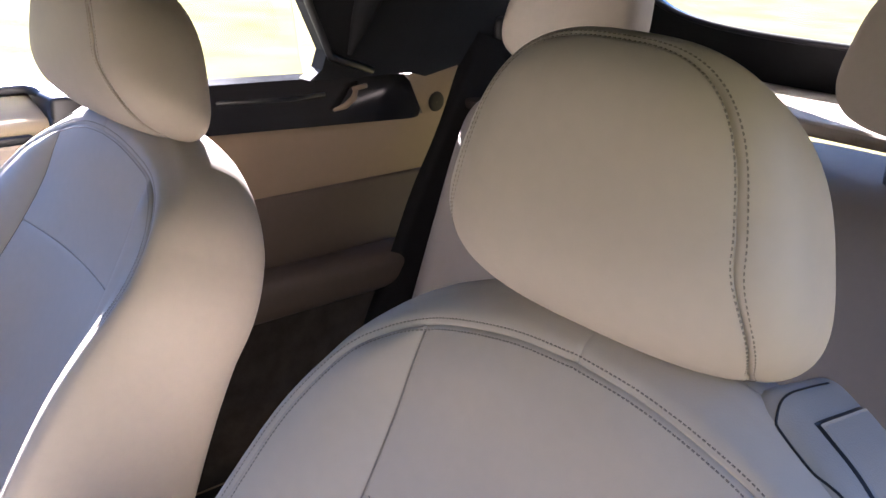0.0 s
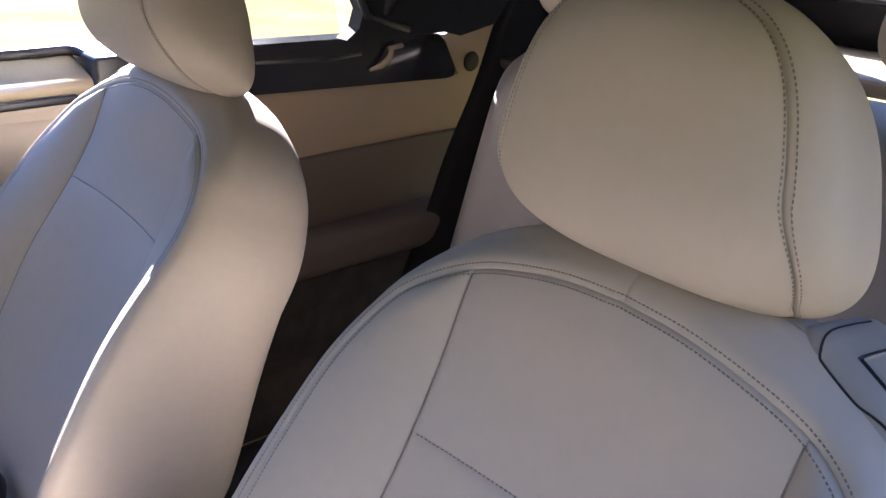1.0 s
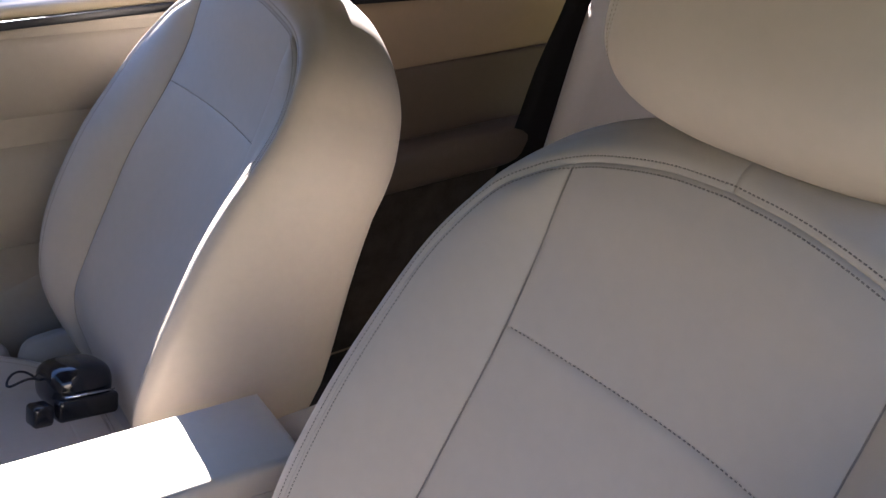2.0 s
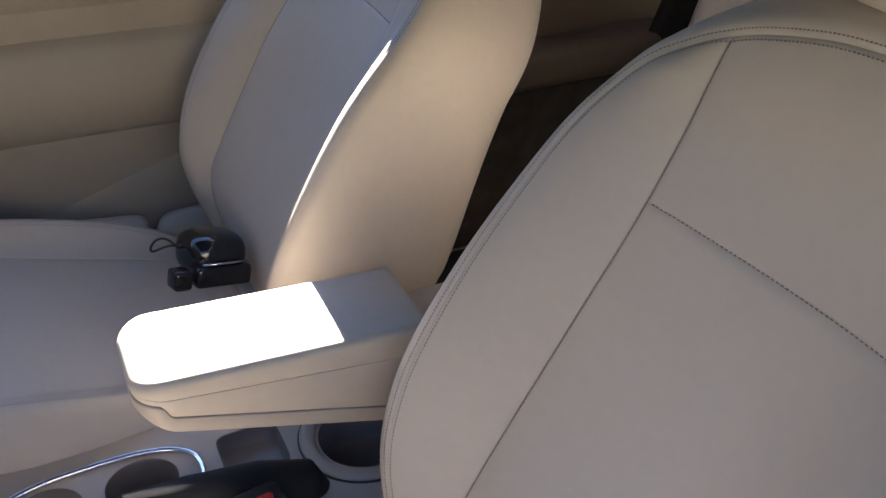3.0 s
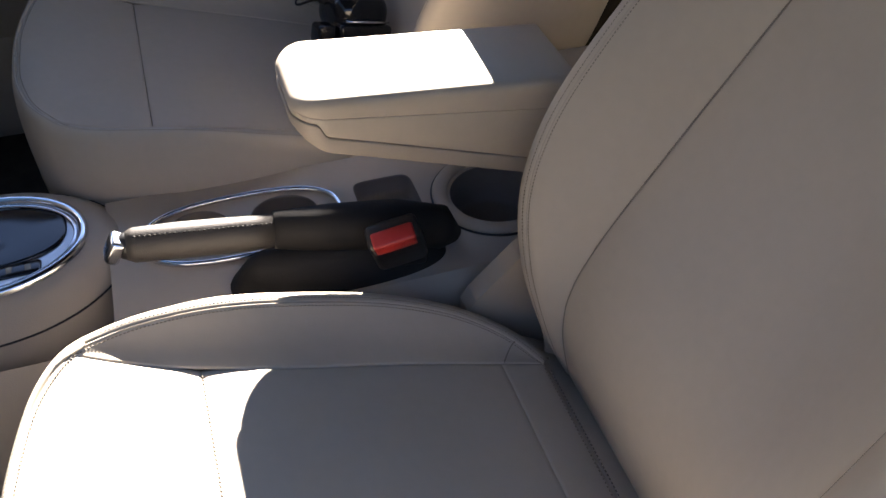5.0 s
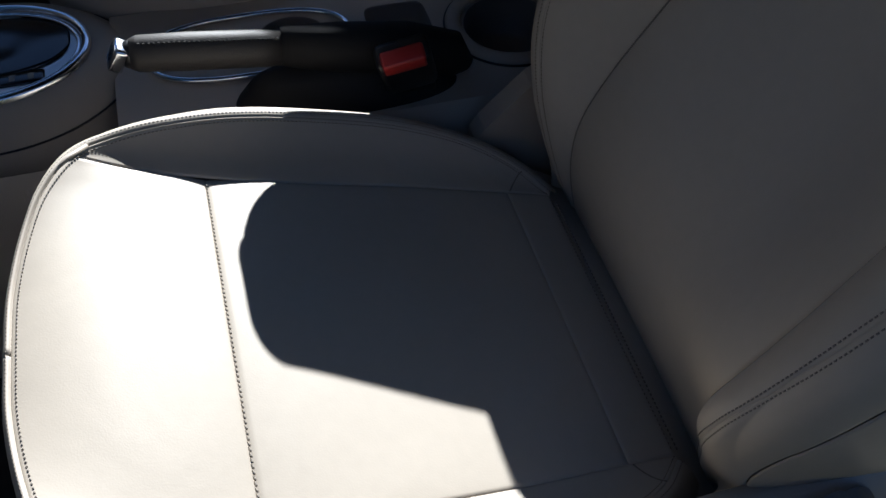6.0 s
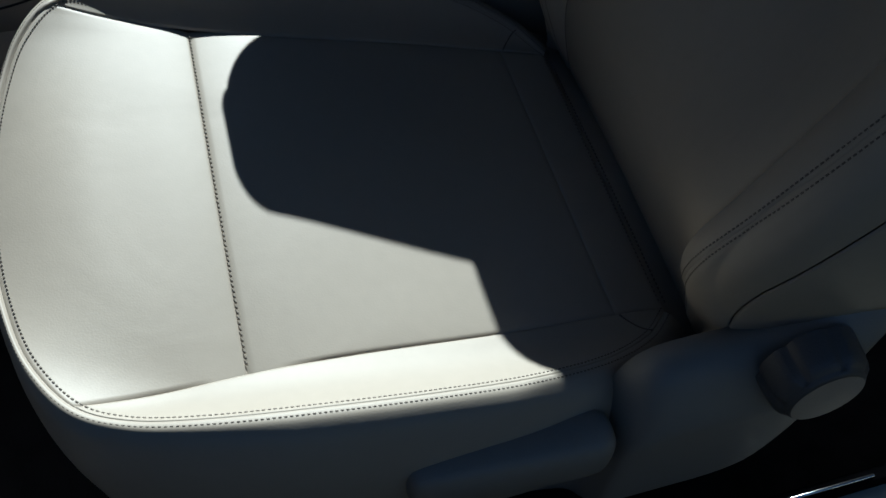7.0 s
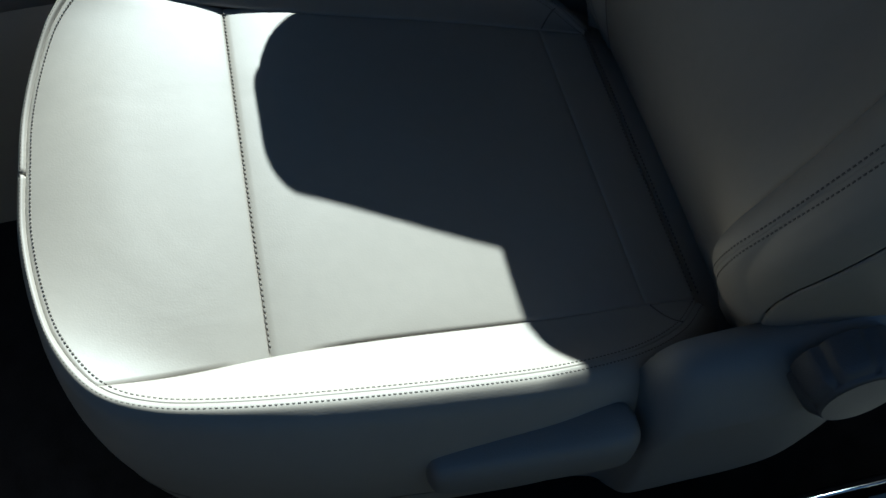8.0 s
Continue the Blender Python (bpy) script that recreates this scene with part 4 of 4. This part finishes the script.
def center_console():
    """Tunnel console: a raised selector base at the front, oval cup holders, a square tray and a round bin."""
    con = thing("center_console", 0.01, 0.1, 0.25, "beige plastic centre console with chrome-ringed cup holders", "console")
    wells = [oval(0.048, 0.105, 0.034, 0.036, CON_Z), oval(0.048, 0.010, 0.034, 0.038, CON_Z), oval(0.042, -0.108, 0.037, 0.035, CON_Z, 40, 6), oval(0.012, -0.228, 0.052, 0.052, CON_Z)]
    part("top", hole_sheet(-0.095, 0.128, -0.40, 0.20, CON_Z, wells), TRIM, con, "flat beige console top", False)
    rows = []
    for y in np.linspace(-0.40, 0.62, 50):
        rise = 0.0
        ring = [(-0.135, y, 0.25), (-0.130, y, 0.40), (-0.118, y, 0.47), (-0.108, y, 0.498 + rise), (-0.0945, y, CON_Z + rise - 0.0005)]
        rows.append(ring)
    part("side", grid(np.array(rows)), TRIM, con)
    part("side", grid(np.array([[(0.033 - p[0], p[1], p[2]) for p in ring] for ring in rows])), TRIM, con)
    for cy, ry in ((0.105, 0.036), (0.010, 0.038)):
        part("cup_holder", cup(0.048, cy, 0.034, ry, CON_Z - 0.002, 0.065), KNOB, con, "dark round cup holder well")
    part("tray", cup(0.042, -0.108, 0.037, 0.035, CON_Z - 0.002, 0.02, power=6), KNOB, con, "small square dark tray")
    part("bin", cup(0.012, -0.228, 0.052, 0.052, CON_Z - 0.002, 0.05), KNOB, con, "round dark bin")
    part("bin_gap", tube(oval(0.012, -0.228, 0.0735, 0.0735, CON_Z + 0.0003, 64), 0.0016, 6, closed=True), BLACK, con)
    part("bin_rim", tube([(p[0], p[1], p[2] + 0.002) for p in oval(0.012, -0.228, 0.064, 0.064, CON_Z)], 0.009, 10, closed=True, flat=0.6), TRIM, con)
    part("chrome_ring", tube([(p[0], p[1], p[2] + 0.003) for p in oval(0.041, 0.056, 0.051, 0.108, CON_Z, 90, 2.6)], 0.0035, 10, closed=True), CHROME, con, "chrome ring round the cup holders")
    part("rear_flank", plate([(-0.138, 0.30), (-0.138, 0.500), (-0.146, 0.514), (-0.190, 0.561), (-0.203, 0.570), (-0.26, 0.585), (-0.40, 0.585), (-0.40, 0.30)], -0.150, -0.126), TRIM, con, "beige flank beside the seat hinge", False)
    # selector base
    cx, cy = 0.0675, 0.322
    steps = [(0.140, 0.168, 0.40), (0.132, 0.158, 0.46), (0.119, 0.143, 0.500), (0.099, 0.124, 0.518), (0.083, 0.110, 0.524), (0.078, 0.105, 0.524)]
    part("selector_base", grid(np.array([oval(cx, cy, a, b, z, 80) for a, b, z in steps]), True), TRIM, con, "domed beige selector base")
    ring = part("selector_ring", grid(np.array([oval(cx, cy, a, b, z, 80) for a, b, z in ((0.0805, 0.107, 0.522), (0.0795, 0.106, 0.529), (0.0755, 0.102, 0.532), (0.0705, 0.097, 0.529), (0.0695, 0.096, 0.524))]), True), CHROME, con, "broad chrome selector ring")
    part("inner_ring", tube(oval(cx, cy, 0.0665, 0.093, 0.525, 80), 0.002, 8, closed=True), CHROME, ring)
    v, f = grid(np.array([oval(cx, cy, a, b, z, 80) for a, b, z in ((0.0705, 0.097, 0.522), (0.05, 0.07, 0.521))]), True)
    part("selector_plate", (v, f + [tuple(range(len(v) - 80, len(v)))]), SILVER, con, "silver selector plate")
    part("base_gap", tube(oval(cx, cy, 0.1202, 0.1444, 0.4985, 80), 0.0012, 6, closed=True), BLACK, con)
    v, f = grid(np.array([oval(cx + 0.015, cy + 0.004, a, b, z, 64, 2.5) for a, b, z in ((0.048, 0.088, 0.5205), (0.0475, 0.0875, 0.5235), (0.045, 0.085, 0.524), (0.017, 0.03, 0.5215))]), True)
    part("selector_slot", (v, f + [tuple(range(len(v) - 64, len(v)))]), GLOSS, con, "gloss black selector plate")
    strip = part("display_strip", rbox(cx - 0.050, cx - 0.030, cy - 0.058, cy + 0.07, 0.516, 0.5238, 0.003, 3), GLOSS, con, "black selector display strip")
    for k in range(6):
        y = cy - 0.045 + 0.018 * k
        part("mark", rbox(cx - 0.045, cx - 0.036, y - 0.003, y + 0.003, 0.5236, 0.5243, 0.0003, 1), SHELL, strip)
    part("selector_lever", tube([(cx + 0.02, cy + 0.04, 0.52), (cx + 0.018, cy + 0.042, 0.57), (cx + 0.012, cy + 0.045, 0.61), (cx + 0.01, cy + 0.046, 0.64)], [0.012, 0.012, 0.022, 0.012], 16), CHROME, con, "chrome and black selector lever")


center_console()


def handbrake():
    """Leather-gripped handbrake lever with a chrome button end, rising from a black boot."""
    hb = thing("handbrake", -0.05, -0.05, 0.50, "leather-gripped handbrake lever with a chrome end", "handbrake")
    part("grip", tube([(-0.05, 0.170, 0.5905), (-0.05, 0.163, 0.5895), (-0.05, 0.12, 0.584), (-0.05, 0.06, 0.576), (-0.05, 0.032, 0.572)], [0.0125, 0.0155, 0.0165, 0.0165, 0.0160], 28, flat=1.14), DARK_LEATHER, hb, "leather grip")
    p = np.array([(-0.05 - 0.0078, y, 0.5905 + (y - 0.17) * 0.135 + 0.0166) for y in np.linspace(0.162, 0.034, 60)])
    tagged(part("stitching", stitches(p, np.tile((-0.5, 0, 0.86), (60, 1)), 0.0045, (0.003, 0.0014, 0.001)), RUBBER, hb), kind="stuff")
    part("collar", tube([(-0.05, 0.165, 0.5895), (-0.05, 0.173, 0.5905), (-0.05, 0.179, 0.591)], [0.0135, 0.0115, 0.008], 20, flat=1.12), BLACK, hb)
    tip = pose(-0.05, 0.180, 0.5915, 30, 0, 0)
    part("button", moved(rbox(-0.0115, 0.0115, -0.007, 0.007, -0.0140, 0.0120, 0.004, 4), tip), CHROME, hb, "chrome release button")
    part("arm", tube([(-0.05, 0.034, 0.574), (-0.05, -0.02, 0.562), (-0.05, -0.09, 0.545), (-0.05, -0.14, 0.53), (-0.05, -0.158, 0.515)], [0.0165, 0.022, 0.026, 0.022, 0.008], 18, flat=1.2), RUBBER, hb, "black lever arm")
    boot = [oval(-0.053, -0.03, a, b, z, 48, 2.6) for a, b, z in ((0.038, 0.115, CON_Z), (0.036, 0.112, CON_Z + 0.006), (0.03, 0.105, CON_Z + 0.016), (0.022, 0.095, CON_Z + 0.03), (0.012, 0.08, CON_Z + 0.04))]
    v, f = grid(np.array(boot), True)
    part("boot", (v, f + [tuple(range(len(v) - 48, len(v)))]), RUBBER, hb, "black flexible boot")


handbrake()


def belt_buckle(label, m, button_mat):
    """A belt buckle on a short stalk; the button sits in its upper end."""
    bk = thing("belt_buckle", *m.translation, label, "belt buckle", "belt buckles")
    body = part("body", moved(rbox(-0.014, 0.014, -0.0265, 0.0265, -0.035, 0.030, 0.007, 3), m), BLACK, bk)
    part("release_button", moved(rbox(-0.0148, 0.003, -0.0212, 0.0212, 0.012, 0.0325, 0.003, 2), m), button_mat, body, "release button")
    part("stalk", moved(rbox(-0.008, 0.008, -0.022, 0.022, -0.11, -0.02, 0.005, 2), m), BLACK, bk)


belt_buckle("black belt buckle with a red release button", pose(-0.096, -0.080, 0.567, -15, -24, 0), RED)


def handheld_case():
    """A glossy black case in the crease of the passenger seat: domed back, a lower block with a painted edge highlight,
    a thin strap loop.
    """
    case = thing("handheld_case", 0.33, -0.15, 0.55, "glossy black case with a strap loop on the passenger seat", "case")
    m = pose(0.343, -0.146, 0.580, 16, 8, 14) @ Matrix.Scale(0.88, 4)
    rows = []
    for lat in np.linspace(-1.5, 1.5, 16):
        r = math.cos(lat) ** 0.6
        rows.append([(0.046 * r * math.copysign(abs(math.cos(a)) ** 0.7, math.cos(a)), 0.046 * math.copysign(abs(math.sin(lat)) ** 0.6, math.sin(lat)), 0.004 + 0.034 * r * math.copysign(abs(math.sin(a)) ** 0.75, math.sin(a))) for a in np.linspace(0, 2 * math.pi, 28, endpoint=False)])
    v, f = grid(np.array(rows), True)
    part("back", moved((v, f + [tuple(range(28)), tuple(range(len(v) - 28, len(v)))]), m), GLOSS, case, "domed gloss black back")
    part("front_block", moved(rbox(-0.052, -0.012, -0.044, 0.044, -0.036, -0.004, 0.007, 4), m), GLOSS, case)
    # Chrome line stands in for the highlight on the gloss block.
    part("edge_highlight", moved(tube([(-0.050, -0.036, 0.001), (-0.0515, 0.0, 0.0015), (-0.050, 0.036, 0.001)], 0.0016, 8), m), CHROME, case, "thin painted highlight along the block edge")
    part("clip", moved(rbox(-0.052, -0.020, 0.050, 0.078, -0.036, -0.006, 0.006, 3), m), GLOSS, case)
    loop = [(0.02 + 0.018 * math.cos(a), 0.062 + 0.022 * math.sin(a), 0.012 + 0.006 * math.cos(2 * a)) for a in np.linspace(0, 2 * math.pi, 40, endpoint=False)]
    part("strap_loop", moved(tube(loop, 0.0018, 8, closed=True), m), RUBBER, case, "thin black strap loop")


handheld_case()


# ---- rear seat ----
def rear_bench():
    """Two-place rear bench with rounded backs and a cushion."""
    b = thing("rear_bench", 0.0, -1.1, 0.25, "leather rear bench with shade put into its colour", "rear seat")
    for sx in (-1, 1):
        rows = []
        for t in np.linspace(0, 1, 40):
            z = 0.42 + 0.585 * t
            y = -0.99 - 0.19 * t
            puff = 0.05 * (1 - abs(2 * t - 1) ** 6)
            cap = min(1.0, (1 - t) / 0.10)
            round_top = (1 - (1 - cap) ** 2.2) ** 0.5
            row = []
            for a in np.linspace(-1, 1, 40):
                x = 0.262 + 0.25 * a * (0.93 + 0.07 * round_top)
                edge = (1 - abs(a) ** 7)
                side = 0.05 * max(0.0, abs(a) - 0.62) / 0.38
                row.append((sx * x, y + (puff * edge + side * edge) * round_top - 0.09 * (1 - round_top), z - 0.012 * (1 - edge)))
            rows.append(row)
        part("seat_back", grid(np.array(rows)), SHADED_LEATHER, b)
        part("seat_back_frame", rbox(sx * 0.262 - 0.24, sx * 0.262 + 0.24, -1.285, -1.20, 0.45, 0.96, 0.02), CARPET, b)
        cush = []
        for t in np.linspace(0, 1, 30):
            y = -1.03 + 0.30 * t
            nose = min(1.0, (1 - t) / 0.14)
            k = (1 - (1 - nose) ** 2.2) ** 0.5
            cush.append([(sx * (0.27 + 0.26 * a), y, 0.30 + (0.13 + 0.02 * t) * k * (1 - 0.25 * abs(a) ** 6)) for a in np.linspace(-1, 1, 30)])
        part("seat_cushion", grid(np.array(cush)), SHADED_LEATHER, b)
    part("bench_base", rbox(-0.53, 0.53, -1.05, -0.74, 0.25, 0.32, 0.02), CARPET, b)


rear_bench()


def rear_headrest(x):
    h = thing("rear_headrest", x, -1.2, 1.0, "beige leather rear headrest on a chrome post", "headrest", "rear headrests")
    rows = []
    for lat in np.linspace(-math.pi / 2 + 0.02, math.pi / 2 - 0.02, 36):
        row = []
        for k in range(64):
            a = 2 * math.pi * k / 64
            n = 2 / 3.0
            r = math.cos(lat) ** n
            u, v = math.copysign(abs(math.cos(a)) ** n, math.cos(a)), math.copysign(abs(math.sin(a)) ** n, math.sin(a))
            w = math.copysign(abs(math.sin(lat)) ** n, math.sin(lat))
            row.append((x + 0.132 * r * u * (1 - 0.12 * v), -1.19 + 0.055 * w - 0.03 * r * v, 1.155 + 0.1 * r * v))
        rows.append(row)
    v, f = grid(np.array(rows), True)
    part("pad", (v, f + [tuple(range(64)), tuple(range(len(v) - 64, len(v)))]), LEATHER, h)
    for dx in (-0.06, 0.06):
        part("post", tube([(x + dx, -1.195, 0.98), (x + dx, -1.19, 1.08)], 0.006, 10), CHROME, h)


rear_headrest(0.302)
rear_headrest(-0.288)


def seat_belt():
    """Black belt webbing that runs down beside the rear seat."""
    belt = thing("seat_belt", 0.6, -1.25, 1.0, "black seat belt webbing beside the rear seat", "seat belt")
    line = catmull([(0.60, -1.30, 1.06), (0.59, -1.253, 0.97), (0.58, -1.192, 0.86), (0.572, -1.117, 0.72), (0.566, -1.048, 0.58), (0.56, -0.998, 0.47)], 40)
    rows = []
    for i, p in enumerate(line):
        w = 0.054 + 0.002 * math.sin(i * 0.4)
        rows.append([(p[0] + s * w * 0.42 + d, p[1] + s * w * 0.84 + d * 0.5, p[2] + s * w * 0.33) for s, d in ((-1, 0), (-0.5, -0.002), (0, -0.0025), (0.5, -0.002), (1, 0), (0.5, 0.002), (0, 0.0025), (-0.5, 0.002))])
    part("webbing", grid(np.array(rows), True), WEBBING, belt)
    part("guide", rbox(0.60, 0.655, -1.40, -1.31, 1.03, 1.10, 0.015, 3), BLACK, belt, "black plastic belt guide")


seat_belt()
